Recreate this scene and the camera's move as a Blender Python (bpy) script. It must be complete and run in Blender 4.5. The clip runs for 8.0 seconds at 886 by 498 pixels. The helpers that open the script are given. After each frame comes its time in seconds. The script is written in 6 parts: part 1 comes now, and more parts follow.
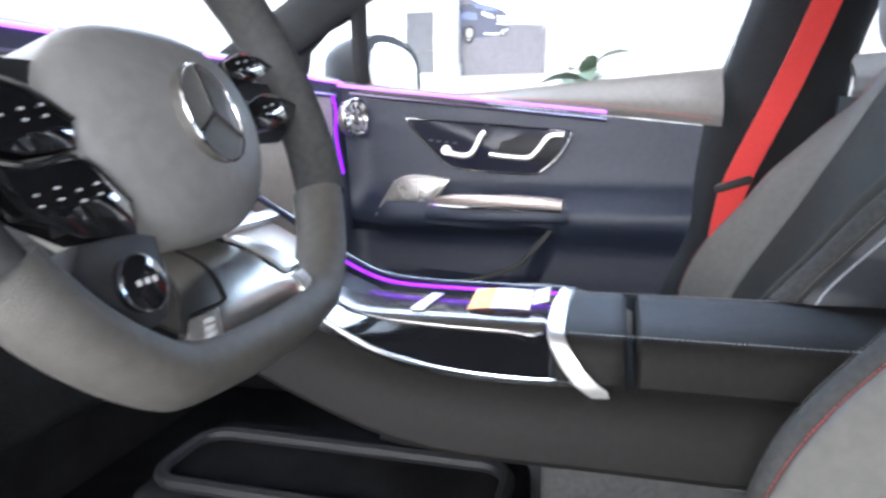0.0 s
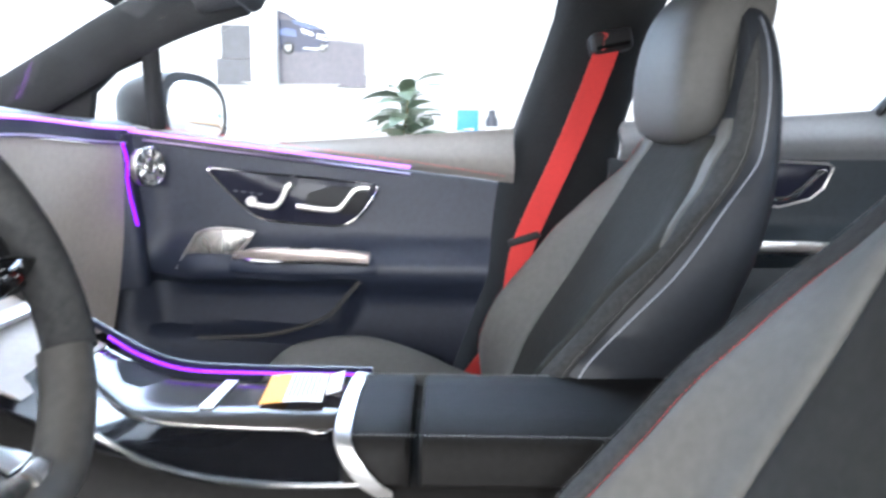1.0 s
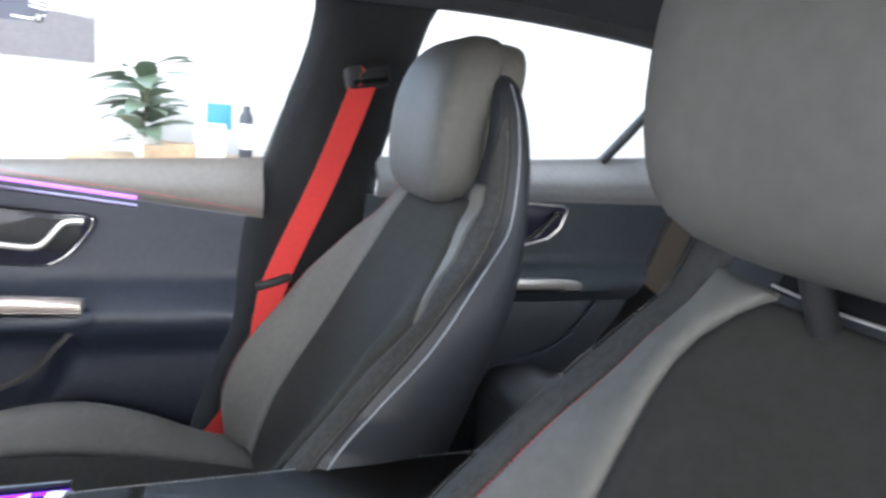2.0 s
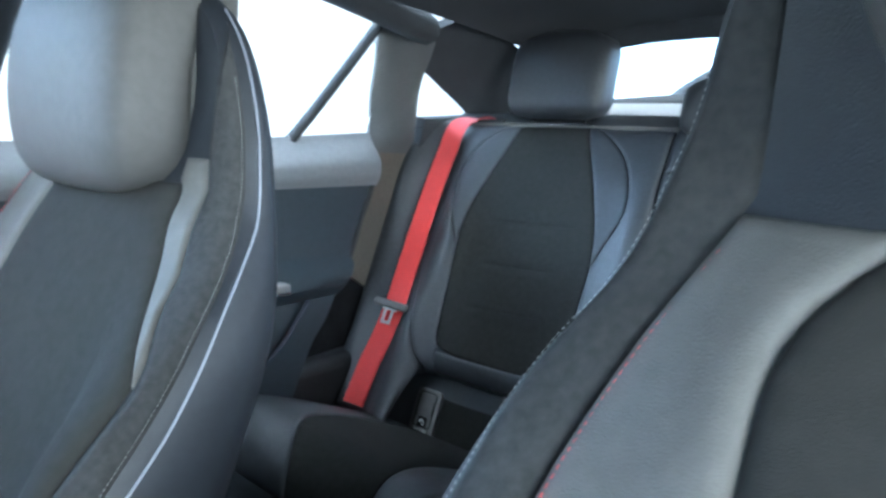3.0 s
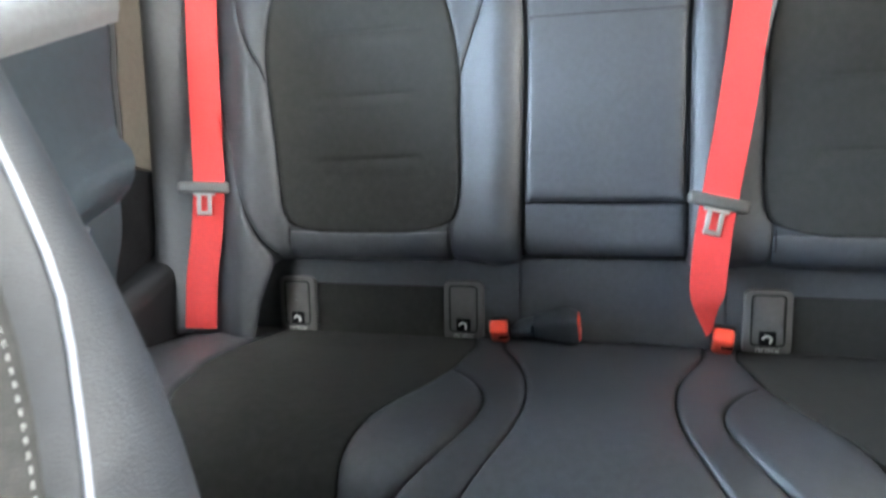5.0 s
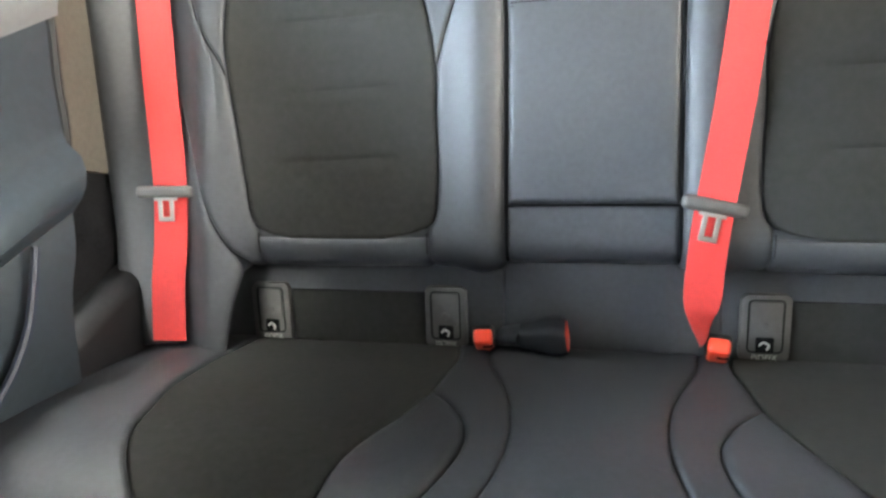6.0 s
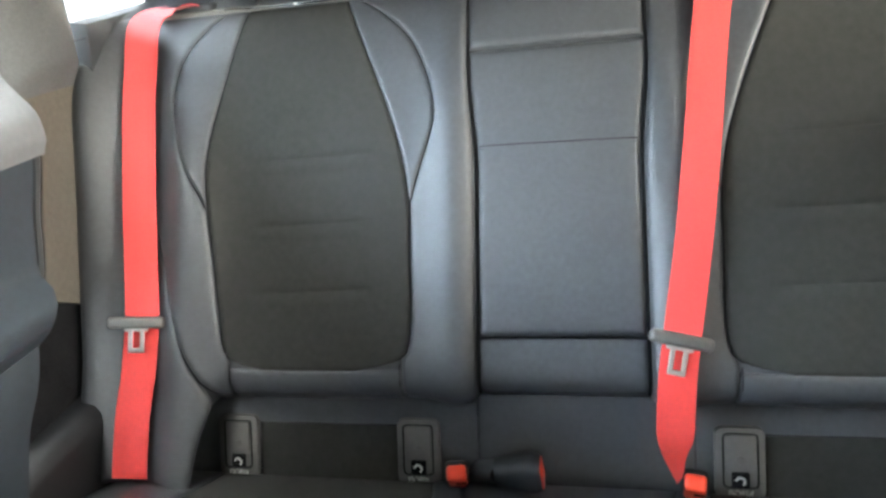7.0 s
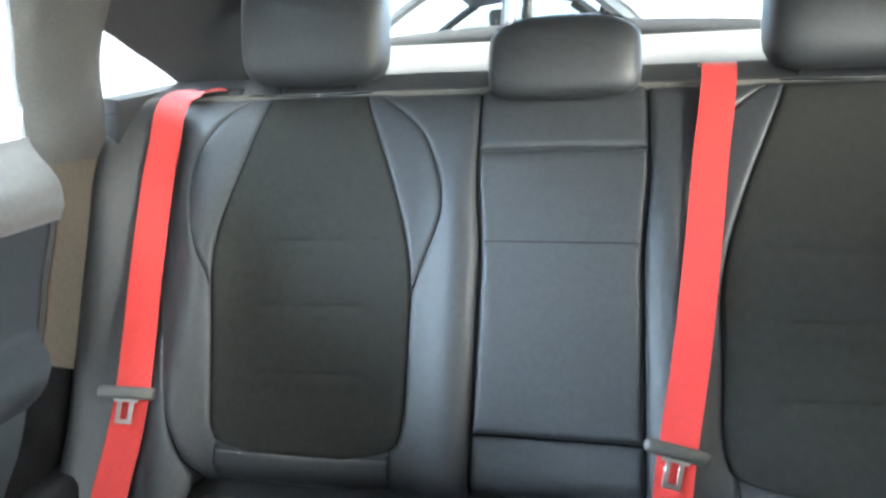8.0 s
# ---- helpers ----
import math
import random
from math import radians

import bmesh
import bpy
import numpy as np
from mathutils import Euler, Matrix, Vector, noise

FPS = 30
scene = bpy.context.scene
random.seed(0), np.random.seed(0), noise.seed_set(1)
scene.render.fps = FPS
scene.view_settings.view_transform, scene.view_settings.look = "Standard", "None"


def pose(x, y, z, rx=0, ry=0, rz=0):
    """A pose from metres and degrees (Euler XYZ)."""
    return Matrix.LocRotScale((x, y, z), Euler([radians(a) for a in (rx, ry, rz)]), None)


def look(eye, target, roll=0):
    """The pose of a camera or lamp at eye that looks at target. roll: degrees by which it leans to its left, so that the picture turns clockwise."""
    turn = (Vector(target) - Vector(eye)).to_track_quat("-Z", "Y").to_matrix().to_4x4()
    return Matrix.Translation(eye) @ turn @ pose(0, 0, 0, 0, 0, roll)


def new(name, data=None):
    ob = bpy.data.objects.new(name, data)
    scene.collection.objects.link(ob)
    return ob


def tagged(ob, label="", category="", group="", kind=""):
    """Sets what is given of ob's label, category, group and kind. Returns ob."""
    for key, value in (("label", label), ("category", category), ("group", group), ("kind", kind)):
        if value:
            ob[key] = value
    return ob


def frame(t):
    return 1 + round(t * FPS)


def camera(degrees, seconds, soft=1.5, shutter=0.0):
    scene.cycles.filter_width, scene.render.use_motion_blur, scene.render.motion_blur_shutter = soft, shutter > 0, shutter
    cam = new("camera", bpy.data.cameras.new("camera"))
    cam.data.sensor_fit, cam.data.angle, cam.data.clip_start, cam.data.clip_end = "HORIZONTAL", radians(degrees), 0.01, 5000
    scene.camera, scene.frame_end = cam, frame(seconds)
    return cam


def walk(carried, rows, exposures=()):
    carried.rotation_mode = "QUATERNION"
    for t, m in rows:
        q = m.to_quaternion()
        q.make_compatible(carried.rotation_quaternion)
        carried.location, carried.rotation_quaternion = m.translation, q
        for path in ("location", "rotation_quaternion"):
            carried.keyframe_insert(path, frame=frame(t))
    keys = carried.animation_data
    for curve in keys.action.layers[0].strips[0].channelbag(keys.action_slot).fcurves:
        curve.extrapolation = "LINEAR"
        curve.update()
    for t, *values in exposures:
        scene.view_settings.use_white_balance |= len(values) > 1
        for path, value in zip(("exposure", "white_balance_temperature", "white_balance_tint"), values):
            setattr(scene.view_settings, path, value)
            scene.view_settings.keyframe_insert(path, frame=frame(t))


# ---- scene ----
cam = camera(68.8, 8.0, soft=2.8, shutter=0.3)
PATH = [
    (0, (-0.709, 0.297, 0.751), (1.186, 0.812, 0.368), -0.8),
    (0.5, (-0.698, 0.272, 0.788), (1.245, 0.526, 0.386), -0.3),
    (1, (-0.696, 0.246, 0.865), (1.266, 0.254, 0.48), 0.7),
    (1.5, (-0.677, 0.227, 0.941), (1.266, -0.099, 0.6), 3.2),
    (2, (-0.592, 0.217, 0.956), (1.239, -0.489, 0.569), 5.2),
    (2.1, (-0.577, 0.214, 0.952), (1.221, -0.578, 0.577), 5.4),
    (2.2, (-0.543, 0.213, 0.95), (1.182, -0.734, 0.593), 6.1),
    (3.3, (-0.25, 0.174, 0.887), (0.771, -1.512, 0.548), 1.4),
    (3.5, (-0.203, 0.15, 0.889), (0.693, -1.599, 0.513), 0.9),
    (4, (-0.1, 0.078, 0.91), (0.545, -1.728, 0.342), -2.3),
    (4.3, (-0.065, 0.037, 0.927), (0.531, -1.714, 0.165), -5.9),
    (4.5, (-0.042, 0.023, 0.922), (0.526, -1.718, 0.118), -6.3),
    (5, (-0.003, -0.025, 0.913), (0.48, -1.717, -0.037), -6.8),
    (5.2, (-0.004, -0.066, 0.927), (0.473, -1.693, -0.134), -7.9),
    (6.3, (-0.006, -0.125, 0.951), (0.421, -1.759, -0.121), -7.7),
    (6.5, (-0.01, -0.129, 0.959), (0.386, -1.824, -0.024), -7.1),
    (7, (-0.014, -0.123, 0.975), (0.369, -1.928, 0.205), -6.2),
    (7.3, (-0.003, -0.117, 0.978), (0.358, -1.958, 0.284), -5.1),
    (7.5, (-0.013, -0.116, 0.974), (0.354, -1.983, 0.357), -4.6),
    (8, (-0.021, -0.118, 0.983), (0.376, -2.009, 0.468), -2.1),
]
walk(cam, [(t, look(eye, target, roll)) for t, eye, target, roll in PATH],
     [(0, 2.66, 5400, 10), (1.0, 2.68, 5400, 8), (2.2, 2.5, 5500, 7), (3.4, 3.5, 4550, -4), (4.0, 3.75, 4600, -4), (4.5, 4.08, 5200, 4), (6.4, 4.47, 6250, 4), (8, 3.92, 5750, -1)])

# ---- light ----
world = bpy.data.worlds.new("sky")
scene.world = world
world.use_nodes = True
wn = world.node_tree.nodes
sky = wn.new("ShaderNodeTexSky")
sky.sky_type, sky.sun_disc = "NISHITA", False
sky.sun_elevation, sky.sun_rotation = radians(62), radians(183)
world.node_tree.links.new(sky.outputs[0], wn["Background"].inputs[0])
wn["Background"].inputs[1].default_value = 0.12
sun = new("sun", bpy.data.lights.new("sun", "SUN"))
sun.data.energy, sun.data.angle, sun.data.color = 2.5, radians(0.6), (1.0, 0.94, 0.86)
sun.matrix_world = look((-0.3, -4.7, 8.9), (0, 0, 0))


def added_opening_light(name, eye, target, w, h, watts, color):
    """An added area lamp that stands in for daylight through an unseen showroom opening."""
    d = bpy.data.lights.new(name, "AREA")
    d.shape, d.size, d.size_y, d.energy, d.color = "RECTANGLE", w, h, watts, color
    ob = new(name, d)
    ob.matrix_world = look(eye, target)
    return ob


added_opening_light("daylight_west", (-4.3, 1.0, 1.45), (0, 1.0, 1.2), 9.0, 2.2, 200, (1.0, 0.86, 0.69))
added_opening_light("daylight_north", (0, 6.9, 1.5), (0, 0, 1.1), 7.0, 2.2, 50, (1.0, 0.93, 0.82))
# East lamp is added high out of view to light the bench sides.
added_opening_light("added_daylight_east", (3.70, 0.5, 2.6), (0, 0.3, 1.5), 8.0, 1.0, 70, (0.80, 0.90, 1.0))


# ---- materials ----
def mat(name, color, rough=0.5, metal=0.0, grain=0.0, scale=60.0, bump=0.0, bump_scale=400.0, spec=0.5, sheen=0.0, coat=0.0, second=None):
    """A surface with two scales of variation in colour and a fine relief."""
    m = bpy.data.materials.new(name)
    m.use_nodes = True
    n, l = m.node_tree.nodes, m.node_tree.links
    p = n["Principled BSDF"]
    p.inputs["Roughness"].default_value = rough
    p.inputs["Metallic"].default_value = metal
    p.inputs["Specular IOR Level"].default_value = spec
    p.inputs["Sheen Weight"].default_value = sheen
    p.inputs["Coat Weight"].default_value = coat
    p.inputs["Base Color"].default_value = (*color, 1)
    geo = n.new("ShaderNodeTexCoord")
    if grain:
        big, small = n.new("ShaderNodeTexNoise"), n.new("ShaderNodeTexNoise")
        big.inputs["Scale"].default_value, small.inputs["Scale"].default_value = scale * 0.12, scale * 3
        big.inputs["Detail"].default_value = 4
        add = n.new("ShaderNodeMath")
        add.operation = "ADD"
        ramp = n.new("ShaderNodeMapRange")
        ramp.inputs[1].default_value, ramp.inputs[2].default_value = 0.7, 1.3
        mix = n.new("ShaderNodeMix")
        mix.data_type = "RGBA"
        lo = second or tuple(c * (1 - grain) for c in color)
        hi = tuple(min(1, c * (1 + grain)) for c in color)
        mix.inputs[6].default_value, mix.inputs[7].default_value = (*lo, 1), (*hi, 1)
        for t in (big, small):
            l.new(geo.outputs["Object"], t.inputs["Vector"])
        l.new(big.outputs["Fac"], add.inputs[0])
        l.new(small.outputs["Fac"], add.inputs[1])
        l.new(add.outputs[0], ramp.inputs[0])
        l.new(ramp.outputs[0], mix.inputs[0])
        l.new(mix.outputs[2], p.inputs["Base Color"])
        rr = n.new("ShaderNodeMapRange")
        rr.inputs[3].default_value, rr.inputs[4].default_value = max(0.02, rough - 0.07), min(1, rough + 0.07)
        l.new(big.outputs["Fac"], rr.inputs[0])
        l.new(rr.outputs[0], p.inputs["Roughness"])
    if bump:
        v = n.new("ShaderNodeTexVoronoi")
        v.inputs["Scale"].default_value = bump_scale
        b = n.new("ShaderNodeBump")
        b.inputs["Strength"].default_value, b.inputs["Distance"].default_value = bump, 0.001
        l.new(geo.outputs["Object"], v.inputs["Vector"])
        l.new(v.outputs["Distance"], b.inputs["Height"])
        l.new(b.outputs["Normal"], p.inputs["Normal"])
    return m


def glow(name, color, strength):
    m = mat(name, color, 0.4)
    p = m.node_tree.nodes["Principled BSDF"]
    p.inputs["Emission Color"].default_value = (*color, 1)
    p.inputs["Emission Strength"].default_value = strength
    return m


def clear(name, tint=(1, 1, 1)):
    m = mat(name, tint, 0.0)
    p = m.node_tree.nodes["Principled BSDF"]
    p.inputs["Transmission Weight"].default_value, p.inputs["IOR"].default_value = 1.0, 1.05
    return m


CONSOLE = mat("console_leather", (0.0105, 0.0098, 0.0094), 0.62, grain=0.18, scale=40, bump=0.25, bump_scale=900, spec=0.1)
LEATHER = mat("dark_leather", (0.034, 0.0358, 0.040), 0.48, grain=0.18, scale=40, bump=0.22, bump_scale=900, spec=0.5)
SUEDE = mat("black_suede", (0.0262, 0.0258, 0.0240), 0.95, grain=0.14, scale=30, bump=0.3, bump_scale=1500, spec=0.12)
BAND = mat("charcoal_suede", (0.036, 0.036, 0.036), 0.9, grain=0.25, scale=50, bump=0.3, bump_scale=1500, spec=0.12)
SHELF = mat("parcel_shelf_cloth", (0.11, 0.104, 0.095), 0.95, grain=0.15, scale=60, bump=0.4, bump_scale=900)
# Grey seat leather darkened for the headrests' shade; the bolsters take a lit copy.
GREY_SHADED = mat("grey_leather_shaded", (0.066, 0.064, 0.061), 0.6, grain=0.1, scale=30, bump=0.1, bump_scale=1300, spec=0.35)
TAUPE = mat("taupe_trim", (0.15, 0.14, 0.13), 0.6, grain=0.1, scale=30, bump=0.25, bump_scale=800)
# Blue is raised to put the violet light line's glow into the vinyl.
PANEL = mat("blue_black_vinyl", (0.020, 0.025, 0.043), 0.5, grain=0.18, scale=30, bump=0.25, bump_scale=800)
# Rear copy of the door vinyl, without that glow in its colour.
REARPANEL = mat("teal_black_vinyl", (0.023, 0.031, 0.039), 0.5, grain=0.18, scale=30, bump=0.25, bump_scale=800)
PLASTIC = mat("black_plastic", (0.014, 0.014, 0.0155), 0.55, grain=0.15, scale=40, bump=0.2, bump_scale=1200, spec=0.3)
LINING = mat("charcoal_headlining", (0.032, 0.034, 0.038), 0.95, grain=0.2, scale=80, bump=0.4, bump_scale=1200)
CARPET = mat("black_carpet", (0.012, 0.012, 0.013), 1.0, grain=0.5, scale=120, bump=0.8, bump_scale=900, spec=0.05)
BELT = mat("red_webbing", (0.52, 0.026, 0.023), 0.7, grain=0.1, scale=60, bump=0.3, bump_scale=900, sheen=0.2)
RED = mat("red_plastic", (0.7, 0.05, 0.02), 0.4, grain=0.06, scale=40)
SILVER = mat("satin_silver", (0.68, 0.66, 0.64), 0.32, 0.85, grain=0.06, scale=30)
STEEL = mat("dull_tongue_steel", (0.36, 0.35, 0.34), 0.4, 0.9, grain=0.1, scale=40)
CHROME = mat("bright_chrome", (0.8, 0.8, 0.8), 0.12, 1.0)
PIANO = mat("piano_black", (0.006, 0.006, 0.007), 0.06, coat=0.6, grain=0.2, scale=10)
BEIGE = mat("beige_dash_trim", (0.39, 0.345, 0.30), 0.45, grain=0.08, scale=30, bump=0.15, bump_scale=700)
RIM = mat("worn_grey_rim_leather", (0.050, 0.047, 0.042), 0.6, grain=0.2, scale=40, bump=0.25, bump_scale=1000)
HUB = mat("hub_leather", (0.122, 0.120, 0.116), 0.5, grain=0.12, scale=40, bump=0.2, bump_scale=1000)
COVER = mat("isofix_grey_plastic", (0.075, 0.072, 0.068), 0.5, grain=0.1, scale=40, bump=0.15, bump_scale=1000)
SHELL = mat("black_shell_leather", (0.0145, 0.0168, 0.0215), 0.56, grain=0.18, scale=40, bump=0.2, bump_scale=900, spec=0.45)
# Lit copy of the same grey leather, lighter where the bolsters catch light.
GREY_LIT = mat("grey_leather_lit", (0.092, 0.089, 0.083), 0.62, grain=0.1, scale=30, bump=0.2, bump_scale=900, spec=0.22)
TAN = mat("tan_side_trim", (0.095, 0.085, 0.071), 0.7, grain=0.15, scale=40, bump=0.25, bump_scale=800, spec=0.2)
COOLGREY = mat("cool_grey_door_top", (0.138, 0.142, 0.15), 0.6, grain=0.1, scale=30, bump=0.25, bump_scale=800)
PIPING = mat("pale_piping", (0.21, 0.22, 0.26), 0.45)
GRILLE = mat("speaker_mesh", (0.5, 0.48, 0.45), 0.28, 1.0, grain=0.25, scale=40, bump=0.2, bump_scale=500)
THREAD = mat("red_thread", (0.6, 0.06, 0.06), 0.7)
PALE = mat("pale_thread", (0.26, 0.26, 0.26), 0.7)
BRUSHED = mat("brushed_spoke", (0.58, 0.56, 0.52), 0.26, 1.0, grain=0.05, scale=40)
TINTED = clear("smoked_car_glass", (0.35, 0.37, 0.38))
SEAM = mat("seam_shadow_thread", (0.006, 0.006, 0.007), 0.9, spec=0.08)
LED = glow("violet_light_line", (0.28, 0.012, 1.0), 0.32)
LED_TOP = glow("pink_violet_light_line", (0.5, 0.14, 0.95), 0.45)
# Chrome rail with the light line's violet reflection put into its colour.
VIOLET_REFLECTION_RAIL = mat("violet_reflection_rail", (0.24, 0.2, 0.3), 0.3, 1.0, grain=0.06, scale=30)
HANDLE = mat("warm_satin_handle", (0.45, 0.39, 0.36), 0.35, 0.7, grain=0.06, scale=30)
SATIN = mat("satin_black_panel", (0.012, 0.013, 0.026), 0.32, grain=0.15, scale=20, spec=0.35)
CPILLAR = mat("grey_pillar_cloth", (0.095, 0.096, 0.098), 0.95, grain=0.12, scale=80, bump=0.4, bump_scale=1200, spec=0.1)
PILLAR = mat("black_pillar_cloth", (0.016, 0.0165, 0.018), 0.9, grain=0.2, scale=80, bump=0.4, bump_scale=1200, spec=0.15)
# Glossy black lid; the brown of the reflected trim is put into its base.
TRAYLID = mat("brown_reflection_lid", (0.035, 0.031, 0.028), 0.13, grain=0.1, scale=10, spec=0.3)
GLASS = clear("window_glass")
WHITEPAINT = mat("white_wall_paint", (0.55, 0.545, 0.54), 0.8, grain=0.03, scale=8)
FLOORTILE = mat("pale_floor_tile", (0.5, 0.49, 0.47), 0.25, grain=0.06, scale=10)
PAPER = mat("white_paper", (0.78, 0.77, 0.74), 0.7, grain=0.03, scale=30)
ORANGE = mat("orange_print", (0.85, 0.36, 0.02), 0.6)
INK = mat("grey_print", (0.3, 0.3, 0.3), 0.7)
WHITEINK = mat("pale_moulded_mark", (0.5, 0.5, 0.47), 0.6)
ROAD = mat("poster_asphalt", (0.075, 0.07, 0.09), 0.35, grain=0.2, scale=12)
POSTERSKY = mat("poster_sky", (0.72, 0.74, 0.78), 0.35, grain=0.05, scale=8)
POSTERBLUE = mat("poster_blue", (0.07, 0.10, 0.22), 0.35, grain=0.2, scale=20)
POSTERGREY = mat("poster_grey", (0.5, 0.5, 0.53), 0.35, grain=0.1, scale=20)
NAVY = mat("poster_navy", (0.012, 0.018, 0.05), 0.35, grain=0.2, scale=20)
GREYPOSTER = mat("poster_slate", (0.045, 0.048, 0.06), 0.35, grain=0.2, scale=8)
LEAF = mat("leaf_green", (0.115, 0.15, 0.10), 0.45, grain=0.35, scale=20)
STEM = mat("plant_stem", (0.12, 0.1, 0.05), 0.8, grain=0.3)
WOOD = mat("pale_desk_wood", (0.42, 0.3, 0.19), 0.5, grain=0.2, scale=12)
BLUEPRINT = mat("blue_print", (0.05, 0.22, 0.5), 0.5, grain=0.15, scale=20)
CARPAINT = mat("dark_car_paint", (0.03, 0.032, 0.035), 0.3, coat=0.3, grain=0.1, scale=8)
TYRE = mat("tyre_rubber", (0.02, 0.02, 0.02), 0.85, grain=0.2)
DARKGLASS = mat("tinted_glass", (0.01, 0.012, 0.014), 0.05)
ASPHALT = mat("asphalt", (0.06, 0.06, 0.06), 0.9, grain=0.2, scale=6)
LAMP = glow("added_ceiling_panel", (1.0, 0.96, 0.9), 3.5)


# ---- mesh helpers ----
def finish(bm, name, material, parent=None, label="", smooth=True):
    bmesh.ops.recalc_face_normals(bm, faces=bm.faces)
    me = bpy.data.meshes.new(name)
    bm.to_mesh(me)
    bm.free()
    me.materials.append(material)
    if smooth:
        me.polygons.foreach_set("use_smooth", [True] * len(me.polygons))
        me.set_sharp_from_angle(angle=radians(42))
    ob = new(name, me)
    if parent:
        ob.parent = parent
        if parent.type == "EMPTY":
            ob.matrix_parent_inverse = Matrix.Translation(parent.location).inverted()
    if label:
        ob["label"] = label
    return ob


def part(name, bm, material, parent, label=""):
    return finish(bm, name, material, parent, label)


def thing(name, at, label, category, group="", kind=""):
    ob = new(name)
    ob.location = at
    ob.empty_display_size = 0.05
    return tagged(ob, label, category, group, kind)


def curve(*pts):
    """A smooth function through (x, value) points, flat beyond its ends."""
    xs, ys = [p[0] for p in pts], [p[1] for p in pts]
    n = len(xs)
    m = []
    for i in range(n):
        a, b = max(0, i - 1), min(n - 1, i + 1)
        m.append((ys[b] - ys[a]) / (xs[b] - xs[a]))

    def f(x):
        if x <= xs[0]:
            return ys[0]
        if x >= xs[-1]:
            return ys[-1]
        i = max(j for j in range(n - 1) if xs[j] <= x)
        h = xs[i + 1] - xs[i]
        t = (x - xs[i]) / h
        return ((1 + 2 * t) * (1 - t) ** 2 * ys[i] + t * (1 - t) ** 2 * h * m[i]
                + t * t * (3 - 2 * t) * ys[i + 1] + t * t * (t - 1) * h * m[i + 1])

    return f


def smooth(t):
    t = min(1, max(0, t))
    return t * t * (3 - 2 * t)


def sheet(rows, closed=False, caps=False, bm=None):
    """A mesh through rows of points, all of one length."""
    bm = bm or bmesh.new()
    vs = [[bm.verts.new(p) for p in r] for r in rows]
    n = len(rows[0])
    for a, b in zip(vs, vs[1:]):
        for i in range(n if closed else n - 1):
            j = (i + 1) % n
            bm.faces.new((a[i], a[j], b[j], b[i]))
    if caps:
        bm.faces.new(vs[0][::-1])
        bm.faces.new(vs[-1])
    return bm


def thick(bm, depth, into=(0, 0, -1)):
    """Gives a sheet a thickness on the side that into points to."""
    bmesh.ops.recalc_face_normals(bm, faces=bm.faces)
    bm.normal_update()
    into = Vector(into)
    sign = 1 if sum(f.normal.dot(into) * f.calc_area() for f in bm.faces) > 0 else -1
    edges = [e for e in bm.edges if len(e.link_faces) == 1]
    twin = {v: bm.verts.new(v.co + v.normal * (sign * depth)) for v in bm.verts[:]}
    for f in bm.faces[:]:
        bm.faces.new([twin[v] for v in reversed(f.verts)])
    for e in edges:
        a, b = e.verts
        bm.faces.new((a, b, twin[b], twin[a]))
    return bm


def spaced(w, e, n):
    e = min(e, w * 0.4)
    mid = [e + (w - 2 * e) * i / n for i in range(n + 1)]
    return [0, 0.1 * e, 0.4 * e, *mid, w - 0.4 * e, w - 0.1 * e, w]


def panel(S, lo, hi, v0, v1, out, nu=10, nv=16, lift=0.006, roll=0.012, sink=0.004):
    """A padded cover piece on the surface S(a, v) between lo(v) and hi(v), its edges rolled down into the seams."""
    rows = []
    out = Vector(out)
    for dv in spaced(v1 - v0, roll, nv):
        v = v0 + dv
        l, h = lo(v), hi(v)
        row = []
        for du in spaced(h - l, roll, nu):
            a = l + du
            p = Vector(S(a, v))
            n = (Vector(S(a + 0.002, v)) - Vector(S(a - 0.002, v))).cross(Vector(S(a, v + 0.002)) - Vector(S(a, v - 0.002))).normalized()
            n = n if n.dot(out) > 0 else -n
            r = min(1, min(du, h - l - du, dv, v1 - v0 - dv) / roll)
            row.append(p + n * (-sink + (lift + sink) * math.sqrt(max(0, 1 - (1 - r) ** 2))))
        rows.append(row)
    return sheet(rows)


def path_frames(pts, closed=False):
    pts = [Vector(p) for p in pts]
    n = len(pts)
    out = []
    for i in range(n):
        a = pts[(i - 1) % n] if closed else pts[max(0, i - 1)]
        b = pts[(i + 1) % n] if closed else pts[min(n - 1, i + 1)]
        out.append((pts[i], (b - a).normalized()))
    return out


def sweep(pts, profile, side=(1, 0, 0), closed=False, bm=None):
    """Sweeps a closed 2D profile along points; the profile's first axis stays near side."""
    rows = []
    for p, d in path_frames(pts, closed):
        s = Vector(side)
        s = (s - d * s.dot(d)).normalized()
        w = d.cross(s)
        rows.append([p + s * x + w * y for x, y in profile])
    if closed:
        rows.append(rows[0])
        bm = sheet(rows, True, False, bm)
        bmesh.ops.remove_doubles(bm, verts=bm.verts, dist=1e-6)
        return bm
    return sheet(rows, True, True, bm)


def ring(r, n=10, r2=None):
    return [(r * math.cos(2 * math.pi * i / n), (r2 or r) * math.sin(2 * math.pi * i / n)) for i in range(n)]


def rrect(w, h, r, n=4):
    """A rounded rectangle outline round the origin."""
    out = []
    for cx, cy, a in ((w / 2 - r, h / 2 - r, 0), (-w / 2 + r, h / 2 - r, 90), (-w / 2 + r, -h / 2 + r, 180), (w / 2 - r, -h / 2 + r, 270)):
        for i in range(n + 1):
            t = radians(a + 90 * i / n)
            out.append((cx + r * math.cos(t), cy + r * math.sin(t)))
    return out


